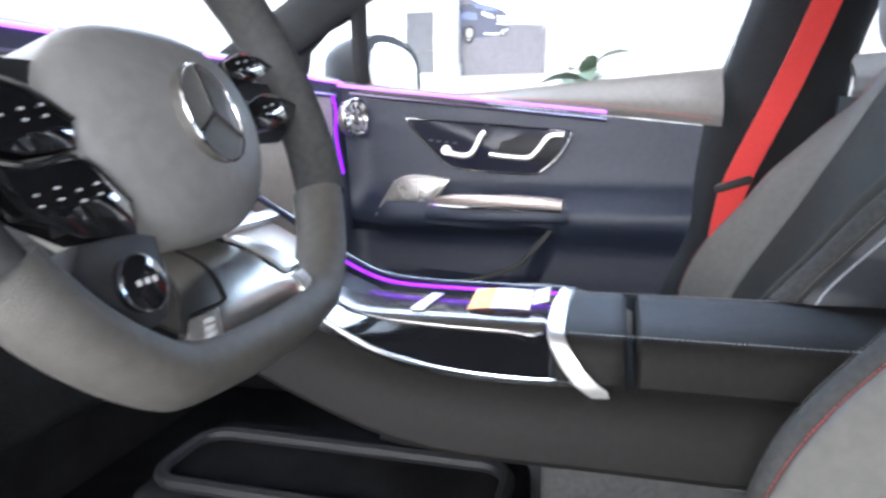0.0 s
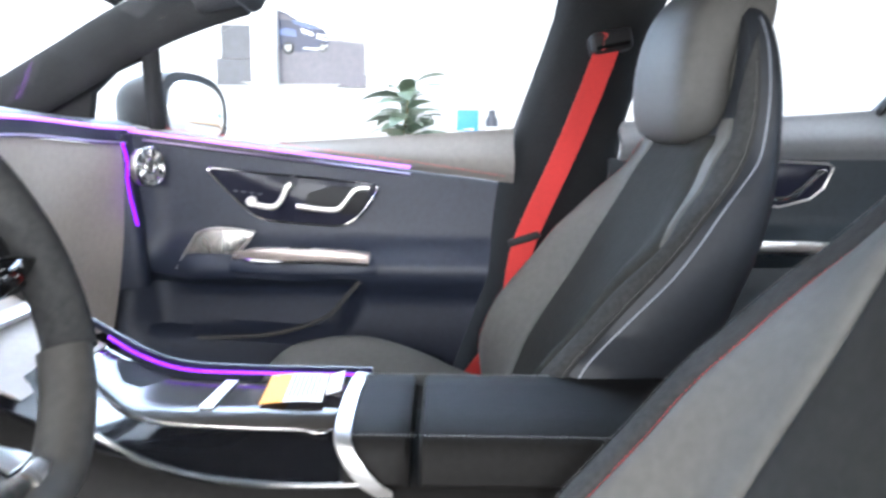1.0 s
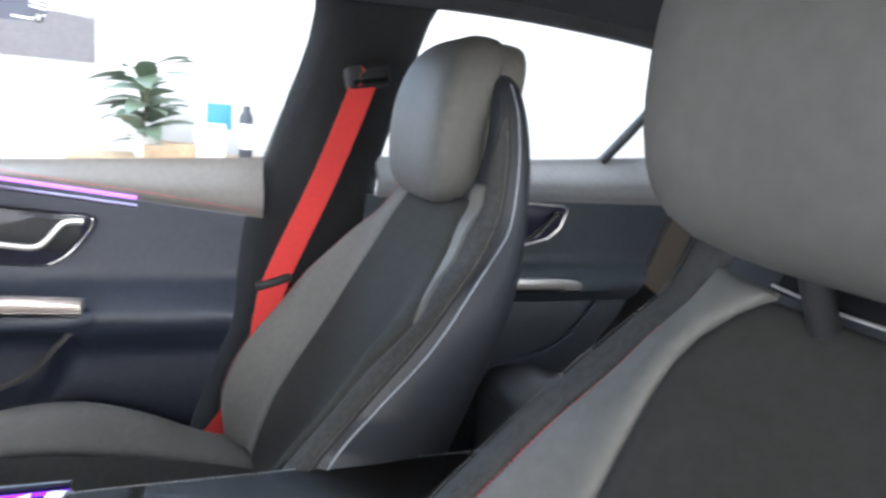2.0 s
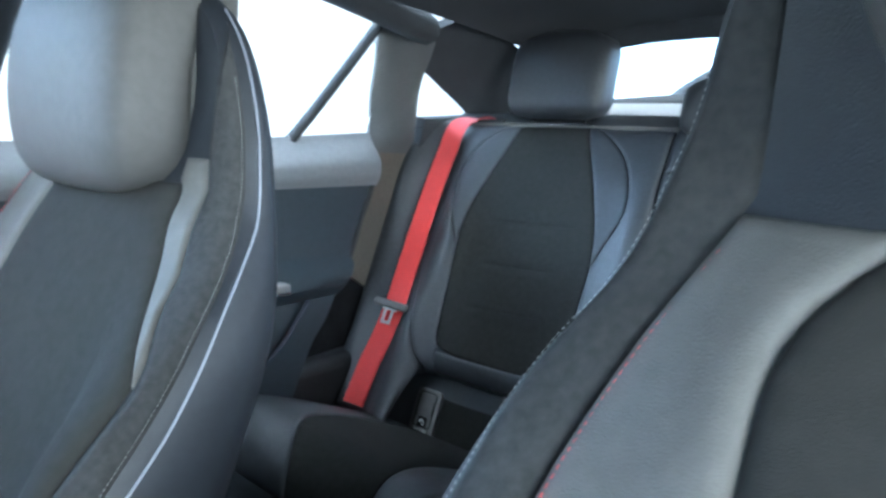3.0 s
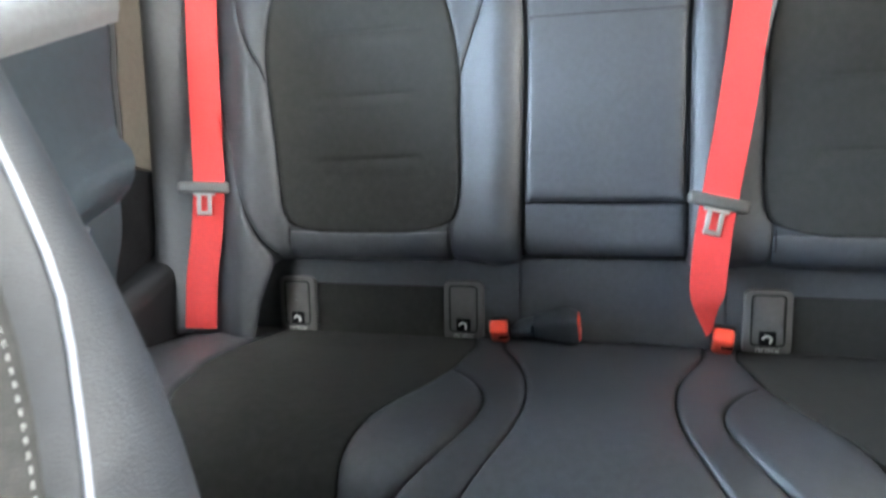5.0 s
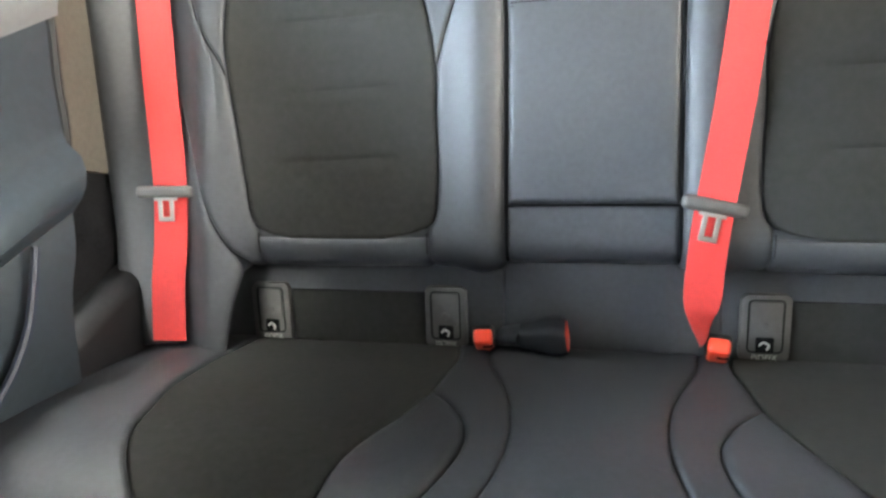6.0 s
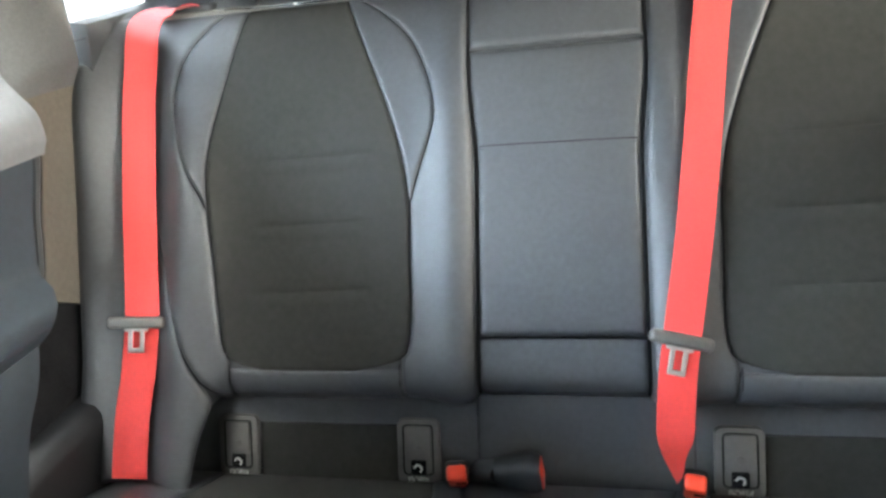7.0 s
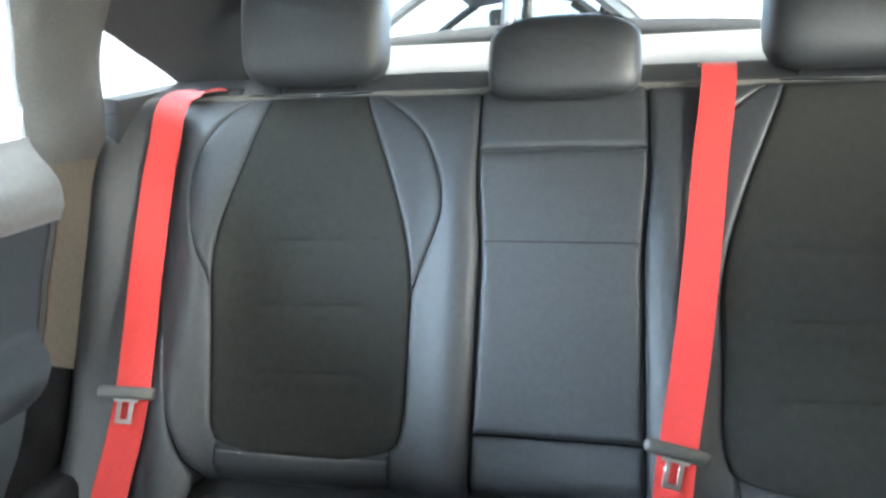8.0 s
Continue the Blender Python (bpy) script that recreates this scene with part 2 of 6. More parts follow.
def dense(pts, n=8):
    """A smooth line through points."""
    pts = [Vector(p) for p in pts]
    out = []
    for i in range(len(pts) - 1):
        p0, p1, p2, p3 = pts[max(0, i - 1)], pts[i], pts[i + 1], pts[min(len(pts) - 1, i + 2)]
        for k in range(n):
            t = k / n
            out.append(0.5 * (2 * p1 + (p2 - p0) * t + (2 * p0 - 5 * p1 + 4 * p2 - p3) * t * t + (3 * p1 - p0 - 3 * p2 + p3) * t ** 3))
    return out + [pts[-1]]


def tube(pts, r, n=8, smooth_by=6, closed=False):
    return sweep(dense(pts, smooth_by) if smooth_by else pts, ring(r, n), (0.3, 0.2, 1) if abs((Vector(pts[-1]) - Vector(pts[0])).normalized().z) < 0.9 else (1, 0.2, 0), closed)


def plate(outline, m, depth, bevel=0.002):
    """A flat piece with a rounded front edge: outline in the plane of the pose m, its front towards +z."""
    c = Vector((sum(p[0] for p in outline) / len(outline), sum(p[1] for p in outline) / len(outline)))
    rows = []
    for k, z in ((0.0, -depth), (0.0, -bevel), (bevel * 0.3, -bevel * 0.3), (bevel, 0.0)):
        row = []
        for x, y in outline:
            d = Vector((x, y)) - c
            f = 1 - min(0.9, k / max(d.length, 1e-4))
            q = c + d * f
            row.append(m @ Vector((q.x, q.y, z)))
        rows.append(row)
    return sheet(rows, True, True)


def box(x0, x1, y0, y1, z0, z1, bevel=0.004, seg=2):
    bm = bmesh.new()
    bmesh.ops.create_cube(bm, size=1)
    for v in bm.verts:
        v.co = Vector(((x0 + x1) / 2 + v.co.x * (x1 - x0), (y0 + y1) / 2 + v.co.y * (y1 - y0), (z0 + z1) / 2 + v.co.z * (z1 - z0)))
    if bevel:
        bmesh.ops.bevel(bm, geom=bm.edges[:], offset=bevel, segments=seg, affect="EDGES", profile=0.5)
    return bm


def moved(bm, m):
    bmesh.ops.transform(bm, matrix=m, verts=bm.verts)
    return bm


def merged(*bms):
    """Joins pieces of one part."""
    out = bmesh.new()
    for b in bms:
        me = bpy.data.meshes.new("tmp")
        b.to_mesh(me)
        b.free()
        out.from_mesh(me)
        bpy.data.meshes.remove(me)
    return out


def dashes(pts, r, on, off):
    """Stitches along a line."""
    pts = [Vector(p) for p in pts]
    bms, run = [], 0.0
    a = pts[0]
    length = [0.0]
    for p, q in zip(pts, pts[1:]):
        length.append(length[-1] + (q - p).length)

    def at(d):
        i = max(j for j in range(len(length) - 1) if length[j] <= d)
        t = (d - length[i]) / max(1e-9, length[i + 1] - length[i])
        return pts[i].lerp(pts[i + 1], t)

    bm = bmesh.new()
    while run + on < length[-1]:
        sweep([at(run), at(run + on * 0.5), at(run + on)], ring(r, 5), (0.3, 0.5, 0.8), False, bm)
        run += on + off
    return bm


def frame_axes(origin, xaxis, yaxis):
    x = Vector(xaxis).normalized()
    z = x.cross(Vector(yaxis)).normalized()
    y = z.cross(x)
    m = Matrix((x, y, z)).transposed().to_4x4()
    m.translation = origin
    return m


def lettering(text, size, m, material, parent, name="lettering"):
    cu = bpy.data.curves.new(name, "FONT")
    cu.body, cu.size, cu.align_x, cu.align_y, cu.extrude = text, size, "CENTER", "CENTER", 0.0003
    tmp = new(name, cu)
    me = bpy.data.meshes.new_from_object(tmp)
    bpy.data.objects.remove(tmp)
    me.transform(m)
    me.materials.clear()
    me.materials.append(material)
    ob = new(name, me)
    ob.parent = parent
    if parent.type == "EMPTY":
        ob.matrix_parent_inverse = Matrix.Translation(parent.location).inverted()
    return ob


def ribbon(pts, width, side, depth=0.0014, smooth_by=8):
    """Flat webbing along a line."""
    h, d = width / 2, depth / 2
    return sweep(dense(pts, smooth_by), [(h, -d), (h, d), (h * 0.9, d * 1.3), (-h * 0.9, d * 1.3), (-h, d), (-h, -d)], side)


# ---- showroom round the car ----
GZ = -0.36
ground = tagged(finish(box(-60, 60, -60, 60, GZ - 0.2, GZ - 0.01, 0), "ground", ASPHALT), "grey asphalt outside the showroom", "ground", kind="structure")
floor_1 = tagged(finish(box(-4.5, 3.7, -7, 7, GZ - 0.1, GZ, 0), "floor_showroom", FLOORTILE), "pale polished showroom floor", "floor", kind="structure")
# East wall leaves a high opening, added only to hold the east lamp.
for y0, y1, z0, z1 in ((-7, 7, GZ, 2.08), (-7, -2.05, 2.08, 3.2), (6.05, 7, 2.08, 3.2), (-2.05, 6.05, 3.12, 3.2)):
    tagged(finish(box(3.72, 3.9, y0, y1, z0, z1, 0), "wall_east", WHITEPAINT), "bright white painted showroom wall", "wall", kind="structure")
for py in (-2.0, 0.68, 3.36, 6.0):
    tagged(finish(box(3.76, 3.84, py - 0.03, py + 0.03, 2.08, 3.12, 0.004), "trim_added_window_post", SILVER), "satin post of the high strip window added for the east lamp", "post", kind="structure")
column = tagged(finish(box(3.58, 3.716, 1.36, 1.5, GZ, 2.07, 0.006), "trim_column", PAPER), "narrow white column on the showroom wall", "column", kind="structure")
# Unseen ceiling, sized to keep sun and high sky light off the cabin.
ceiling_1 = tagged(finish(box(-4.5, 3.716, -6.5, 7, 3.22, 3.4, 0.004), "ceiling_sun_block", WHITEPAINT), "unseen white ceiling added to keep sun and high sky off the car", "ceiling", kind="structure")

# unseen posts and a header beam, added as fronts round the daylight lamps
for py in (-2.6, 0.0, 2.6, 5.2):
    tagged(finish(box(-4.5, -4.4, py - 0.05, py + 0.05, GZ, 3.2, 0.006), "trim_facade_post", SILVER), "unseen satin metal post added round a daylight lamp", "post", kind="structure")
for px in (-3.4, 3.4):
    tagged(finish(box(px - 0.05, px + 0.05, 6.93, 7.0, GZ, 3.2, 0.006), "trim_facade_post", SILVER), "unseen satin metal post added round a daylight lamp", "post", kind="structure")
tagged(finish(box(-4.5, -4.4, -6.5, 7, 2.6, 3.2, 0.006), "wall_west_header", WHITEPAINT), "unseen white header added above the west daylight lamp", "wall", kind="structure")


# Unseen glowing panels over the car roof, added to brighten the showroom wall.
def added_ceiling_light(x, y):
    t = thing("added_ceiling_light", (x, y, 3.2), "unseen glowing square panel added to light the showroom wall", "lamp", "showroom ceiling lights")
    part("frame", sweep([(x - 0.62, y - 0.62, 3.2), (x + 0.62, y - 0.62, 3.2), (x + 0.62, y + 0.62, 3.2), (x - 0.62, y + 0.62, 3.2)], ring(0.02, 6), (0, 0, 1), True), SILVER, t)
    part("diffuser", box(x - 0.6, x + 0.6, y - 0.6, y + 0.6, 3.195, 3.215, 0.004), LAMP, t)


for lx in (0.9,):
    for ly in (-1.2, 1.0, 3.2, 5.2):
        added_ceiling_light(lx, ly)


# ---- car shell ----
tagged(finish(box(-0.78, 0.78, -1.3, 1.35, 0.0, 0.06, 0.01), "floor", CARPET), "black carpeted car floor", "floor", kind="structure")
tagged(finish(box(-0.8, 0.8, -2.4, 2.4, -0.24, -0.004, 0.05), "floor_underbody", PLASTIC), "dark underbody below the cabin floor", "underbody", kind="structure")
# side sills and outer skins that close the cabin below the windows
for sx in (1, -1):
    tagged(finish(box(sx * 0.76, sx * 0.86, -1.05, 1.15, -0.05, 0.16, 0.02), "trim_sill", PLASTIC), "black plastic door sill", "sill", kind="structure")

# roof lining: a shallow arch from the windscreen's head to the rear window
roof_z = curve((-1.55, 1.19), (-1.2, 1.232), (-0.8, 1.252), (-0.3, 1.265), (0.2, 1.26), (0.55, 1.215), (0.67, 1.185))
roof_w = curve((-1.55, 0.50), (-1.0, 0.545), (-0.4, 0.57), (0.55, 0.56))
rows = []
for i in range(24):
    y = -1.36 + 2.025 * i / 23
    rows.append([(roof_w(y) * s, y, roof_z(y) - 0.085 * abs(s) ** 3.2) for s in [k / 12 - 1 for k in range(25)]])
tagged(finish(thick(sheet(rows), 0.03, (0, 0, 1)), "ceiling", LINING), "charcoal fabric roof lining", "roof lining", kind="structure")


def rail(name, pts, profile, side, material, label, cat="trim"):
    return tagged(finish(sweep(dense(pts, 8), profile, side), name, material), label, cat, kind="structure")


oval = ring(0.03, 12, 0.045)
for sx in (1, -1):
    # roof rail above the side windows
    rail("trim_roof_rail", [(sx * 0.66, 0.74, 1.105), (sx * 0.64, 0.55, 1.140), (sx * 0.615, 0.35, 1.160), (sx * 0.605, 0.05, 1.180), (sx * 0.605, -0.3, 1.193),
                            (sx * 0.61, -0.6, 1.184), (sx * 0.612, -0.80, 1.165), (sx * 0.615, -0.94, 1.148)],
         [(x * 1.5, y * 0.75) for x, y in oval], (sx, 0, 0.4), LINING, "charcoal lined roof rail above the side windows", "roof rail")
    # windscreen pillar
    rail("trim_windscreen_pillar", [(sx * 0.665, 0.66, 1.125), (sx * 0.68, 0.78, 1.09), (sx * 0.70, 0.91, 1.04), (sx * 0.71, 1.05, 0.965), (sx * 0.72, 1.2, 0.885), (sx * 0.73, 1.3, 0.83)],
         [(x * 0.9, y * 1.25) for x, y in oval], (sx, 0, 0.0), PILLAR, "dark windscreen pillar", "pillar")
rail("trim_windscreen_head", [(-0.62, 0.62, 1.12), (-0.3, 0.66, 1.165), (0, 0.67, 1.175), (0.3, 0.66, 1.165), (0.62, 0.62, 1.12)], [(x, y * 1.2) for x, y in oval], (0, 1, 0), LINING, "dark lined windscreen header", "roof rail")
# Unseen band, added to block windscreen light from the tray's reflection.
tagged(finish(thick(sheet([[(s * (0.46 + 0.03 * u), 0.66 + 0.17 * u + 0.012 * (1 - s * s), 1.142 + 0.035 * (1 - s * s) - 0.085 * u) for s in [k / 10 - 1 for k in range(21)]] for u in (0, 0.33, 0.66, 1)]), 0.008, (0, 0, 1)), "trim_added_screen_band", PILLAR), "unseen dark band added so the glossy tray reflects dark", "trim", kind="structure")
rail("trim_rear_header", [(-0.55, -1.32, 1.155), (-0.3, -1.37, 1.212), (0, -1.38, 1.222), (0.3, -1.37, 1.212), (0.55, -1.32, 1.155)], [(x, y * 1.1) for x, y in oval], (0, 1, 0), LINING, "dark lined header above the rear window", "roof rail")


def pillar_b(sx):
    """The middle pillar: a broad curved cover, wide at the foot."""
    front = curve((0.1, 0.26), (0.33, 0.215), (0.52, 0.155), (0.73, 0.13), (0.85, 0.098), (0.95, 0.066), (1.07, 0.03), (1.13, 0.02), (1.2, 0.03))
    rear = curve((0.1, -0.10), (0.5, -0.13), (0.85, -0.147), (0.95, -0.17), (1.07, -0.195), (1.13, -0.205), (1.2, -0.23))
    xx = curve((0.1, 0.745), (0.5, 0.745), (0.85, 0.735), (1.0, 0.70), (1.13, 0.655), (1.2, 0.615))
    rows = []
    for i in range(20):
        z = 0.1 + 1.1 * i / 19
        a, b, x = front(z), rear(z), xx(z)
        row = []
        for k in range(15):
            u = k / 14
            bow = math.sin(math.pi * u) ** 0.5
            row.append((sx * (x + 0.05 - 0.075 * bow), a + (b - a) * u, z))
        rows.append(row)
    bm = thick(sheet(rows), 0.02, (sx, 0, 0))
    return tagged(finish(bm, "trim_middle_pillar", PILLAR), "charcoal middle pillar cover between the doors", "pillar", kind="structure")


for sx in (1, -1):
    pillar_b(sx)


def quarter(sx):
    """Lining round the three-cornered quarter window and on to the rear window, which is left free."""
    top = curve((-1.40, 0.93), (-1.30, 0.956), (-1.258, 0.985), (-1.199, 1.015), (-1.135, 1.043), (-1.076, 1.070), (-0.95, 1.11))
    rows = []
    for k in range(26):
        y = -0.95 - 0.45 * k / 25
        z = top(y)
        inner = 0.57 - 0.03 * k / 25
        zi = 1.195 - 0.17 * (k / 25) ** 1.5
        rows.append([(sx * (0.715 + (inner - 0.715) * u - 0.02 * math.sin(math.pi * u)), y - 0.10 * u, z + (zi - z) * u ** 0.8) for u in [i / 8 for i in range(9)]])
    tagged(finish(thick(sheet(rows), 0.02, (sx, 0, 0.5)), "trim_quarter_lining", LINING), "charcoal lining above the quarter window", "lining", kind="structure")
    rows = []
    for k in range(12):
        y = -1.40 - 0.5 * k / 11
        rows.append([(sx * (0.73 - 0.19 * u), y - 0.10 * u, 0.90 + (0.105 - 0.0 * k) * u + 0.03 * k / 11) for u in [i / 6 for i in range(7)]])
    tagged(finish(thick(sheet(rows), 0.02, (sx, 0, 0)), "trim_tail_lining", LINING), "charcoal lining beside the rear window", "lining", kind="structure")
    tagged(finish(thick(sheet([[(sx * (0.75 - 0.02 * u), -1.10 - 0.30 * k / 10, 0.86 + (0.103 + 0.03 * k / 10) * u) for u in (0, 0.5, 1)] for k in range(11)]), 0.03, (sx, 0, 0)), "trim_quarter_sill", LINING), "charcoal sill under the quarter window", "sill", kind="structure")


for sx in (1, -1):
    quarter(sx)


def pane(name, pts, label):
    bm = bmesh.new()
    bm.faces.new([bm.verts.new(p) for p in pts])
    ob = finish(thick(bm, 0.004), name, GLASS, smooth=False)
    ob.visible_shadow = False
    return tagged(ob, label, "window", kind="structure")


pane("window_front_door", [(0.775, 0.875, 0.80), (0.775, 0.10, 0.83), (0.68, 0.03, 1.10), (0.645, 0.12, 1.17), (0.655, 0.45, 1.15), (0.70, 0.80, 1.03), (0.735, 0.875, 0.98)], "clear front passenger door window")
pane("window_rear_door", [(0.775, -0.15, 0.85), (0.775, -0.70, 0.885), (0.66, -0.86, 1.14), (0.645, -0.45, 1.19), (0.66, -0.22, 1.15)], "clear rear door window")
pane("window_rear_small", [(0.775, -0.71, 0.885), (0.765, -0.91, 0.90), (0.68, -0.90, 1.10), (0.664, -0.862, 1.135)], "clear fixed rear door pane")
pane("window_quarter", [(0.745, -1.05, 0.94), (0.72, -1.35, 0.96), (0.71, -1.2, 1.02), (0.70, -0.99, 1.07)], "clear three-cornered quarter window")
pane("window_screen", [(-0.74, 1.25, 0.83), (0.74, 1.25, 0.83), (0.62, 0.66, 1.15), (-0.62, 0.66, 1.15)], "clear windscreen")
pane("window_tail", [(-0.58, -1.95, 1.04), (0.58, -1.95, 1.04), (0.52, -1.39, 1.21), (-0.52, -1.39, 1.21)], "clear sloping rear window")
rail("trim_window_divider", [(0.765, -0.69, 0.885), (0.72, -0.745, 0.98), (0.66, -0.84, 1.14)], ring(0.011, 10, 0.014), (0, 1, 0), PLASTIC, "black bar between the rear door panes", "window bar")


# ---- passenger doors ----
led_line = lambda y: 0.722 + 0.1175 * y           # light line along the door
belt_line = lambda y: max(0.858 - 0.071 * y, led_line(y) + 0.016)   # sill of the side windows
break_line = lambda y: min(led_line(y), 0.745 + 0.045 * (y - 0.13) / 0.19) if y < 0.32 else led_line(y)
armz = curve((0.36, 0.0), (0.47, 0.0), (0.505, 0.030), (0.53, 0.052), (0.565, 0.056), (0.585, 0.03), (0.62, 0.0), (0.9, 0.0))


def front_face(y, z):
    """Inner face of the front door below the trim."""
    base = 0.722 - 0.02 * smooth((0.60 - z) / 0.2)
    arm = armz(z) * smooth((0.93 - y) / 0.15)
    scoop = 0.055 * smooth((z - 0.37 - 0.0 * y) / 0.03) * smooth((0.525 - z) / 0.03) * smooth((y - 0.40 - 0.45 * (0.52 - z)) / 0.05) * smooth((0.97 - y) / 0.08)
    flare = 0.05 * smooth((y - 0.86) / 0.1) * smooth((z - 0.5) / 0.1)
    return base - arm + scoop - flare


def upper_face(y, z):
    t = (z - break_line(y)) / max(0.02, belt_line(y) - break_line(y))
    return 0.718 + 0.045 * smooth((t - 0.35) / 0.65) - 0.012 * smooth(t / 0.2)


door_f = thing("door_1", (0.74, 0.5, 0.1), "closed front passenger door with dark lining and taupe top", "car door", kind="structure")
edge_r = curve((0.10, 0.285), (0.33, 0.222), (0.52, 0.16), (0.73, 0.133), (0.86, 0.10))
part("lower_panel", thick(sheet(
    [[(front_face(y, z), y, z) for z in [0.10 + (break_line(y0) - 0.10) * i / 44 for i in range(45)] for y in [edge_r(z) + (y0 - 0.13) * (0.985 - edge_r(z)) / 0.855]]
     for y0 in [0.13 + 0.855 * k / 60 for k in range(61)]]), 0.012, (1, 0, 0)), PANEL, door_f, "blue-black grained door lining")
part("upper_trim", thick(sheet(
    [[(upper_face(y, z), y, z) for i in range(15) for z in [break_line(y) + 0.002 + (belt_line(y) - break_line(y)) * i / 14]] for y in [0.10 + 1.0 * k / 50 for k in range(51)]]), 0.012, (1, 0, 0)), TAUPE, door_f, "taupe leather door top")
ys = [0.325 + 0.04 * k for k in range(23)]
part("light_line", tube([(0.706, y, led_line(y) + 0.008) for y in ys], 0.003, 6, 2), LED_TOP, door_f, "glowing violet light line")
part("light_rail", tube([(0.708, y, led_line(y) - 0.008) for y in ys], 0.0035, 6, 2), VIOLET_REFLECTION_RAIL, door_f, "slim satin rail under the light line")
part("trim_stitching", dashes([(upper_face(y, led_line(y) + 0.02) - 0.002, y, led_line(y) + 0.021 - 0.03 * max(0, 0.3 - y)) for y in [0.12 + 0.02 * k for k in range(40)]], 0.0008, 0.005, 0.004), THREAD, door_f)
# seat adjuster panel
sw = [(0.763, 0.762), (0.66, 0.753), (0.562, 0.745), (0.47, 0.737), (0.41, 0.731), (0.397, 0.722), (0.405, 0.702), (0.43, 0.668), (0.455, 0.648), (0.485, 0.639), (0.578, 0.644), (0.655, 0.655), (0.70, 0.69), (0.755, 0.748)]
sw = [(p.x, p.y) for p in dense([(y, z, 0) for y, z in sw + sw[:1]], 4)[:-1]]
out2 = [(-y, z) for y, z in sw]
M_door = frame_axes((0.712, 0, 0), (0, -1, 0), (0, 0, 1))
swp = part("switch_panel", plate(out2, M_door, 0.006, 0.001), SATIN, door_f, "satin black seat adjuster panel")
part("surround", sweep([(0.708, y, z) for y, z in sw], ring(0.0024, 8), (1, 0, 0), True), CHROME, swp, "chrome surround")
part("seat_switch", sweep(dense([(0.700, 0.672, 0.690), (0.699, 0.650, 0.682), (0.698, 0.620, 0.680), (0.698, 0.604, 0.694), (0.698, 0.590, 0.722), (0.699, 0.580, 0.730)], 5), rrect(0.010, 0.013, 0.004), (1, 0, 0)), SILVER, swp, "satin silver seat-back switch")
part("switch_knob", sweep([(0.702, 0.668, 0.691), (0.699, 0.668, 0.691), (0.695, 0.668, 0.691), (0.693, 0.668, 0.691)], ring(0.011, 14), (0, 1, 0)), SILVER, swp, "round switch end")
part("seat_switch", sweep(dense([(0.700, 0.572, 0.682), (0.699, 0.520, 0.676), (0.698, 0.486, 0.675), (0.698, 0.468, 0.688), (0.698, 0.446, 0.716), (0.699, 0.432, 0.722), (0.700, 0.412, 0.722)], 5), rrect(0.009, 0.011, 0.0035), (1, 0, 0)), SILVER, swp, "satin silver seat cushion switch")
part("switch_recess", plate([(-0.565, 0.668), (-0.44, 0.664), (-0.413, 0.695), (-0.42, 0.722), (-0.49, 0.725), (-0.545, 0.71)], frame_axes((0.705, 0, 0), (0, -1, 0), (0, 0, 1)), 0.004, 0.001), PLASTIC, swp)
for k in range(4):
    part("memory_mark", box(0.7045, 0.7056, 0.70 - 0.018 * k, 0.71 - 0.018 * k, 0.712 - 0.002 * k, 0.7136 - 0.002 * k, 0), INK, swp)
# loudspeaker grille
spk = [(0.833, 0.545), (0.812, 0.580), (0.784, 0.622), (0.760, 0.632), (0.737, 0.635), (0.695, 0.632), (0.659, 0.627), (0.672, 0.607), (0.705, 0.573), (0.730, 0.560), (0.759, 0.552), (0.800, 0.547)]
M_spk = frame_axes((0.682, 0, 0), (0, -1, 0), (0, 0, 1))
spg = part("speaker_grille", plate([(-y, z) for y, z in spk], M_spk, 0.012, 0.002), GRILLE, door_f, "perforated silver loudspeaker grille")
part("grille_frame", sweep([(0.679, y, z) for y, z in spk], ring(0.003, 8), (1, 0, 0), True), SILVER, spg)
holes = bmesh.new()
for a in range(26):
    for b in range(15):
        y, z = 0.665 + 0.0062 * a + 0.0031 * (b % 2), 0.552 + 0.0054 * b
        lo_z = 0.547 + 0.03 * max(0, (0.76 - y)) / 0.1
        if abs(y - 0.74 + (0.59 - z) * 0.6) < 0.055 and lo_z + 0.006 < z < 0.626:
            bmesh.ops.create_circle(holes, cap_ends=True, segments=6, radius=0.0012, matrix=Matrix.Translation((0.6808, y, z)) @ pose(0, 0, 0, 0, 90, 0))
ob = part("perforation", holes, PLASTIC, spg)
# pull handle with its ledge
part("armrest_ledge", sweep(dense([(0.672, 0.70, 0.556), (0.655, 0.64, 0.556), (0.648, 0.53, 0.556), (0.65, 0.44, 0.556), (0.66, 0.40, 0.556)], 6), rrect(0.05, 0.03, 0.012), (1, 0, 0)), PANEL, door_f, "dark padded pull ledge")
rows = []
for p, d in path_frames(dense([(0.672, 0.705, 0.582), (0.655, 0.655, 0.585), (0.646, 0.60, 0.587), (0.643, 0.53, 0.587), (0.645, 0.46, 0.584), (0.652, 0.408, 0.578)], 8)):
    f = 0.25 + 0.75 * smooth((0.705 - p.y) / 0.06)
    rows.append([p + Vector((x, 0, z)) for x, z in rrect(0.034 * f, 0.024 * f, 0.007 * f)])
hd = part("pull_handle", sheet(rows, True, True), HANDLE, door_f, "warm satin pull handle")
part("chrome_lip", tube([(0.660, 0.700, 0.573), (0.640, 0.645, 0.571), (0.630, 0.60, 0.571), (0.627, 0.53, 0.572), (0.629, 0.46, 0.570), (0.636, 0.409, 0.566)], 0.0055, 8), CHROME, hd)
part("window_switch", box(0.637, 0.648, 0.53, 0.575, 0.594, 0.602, 0.003), PLASTIC, hd)
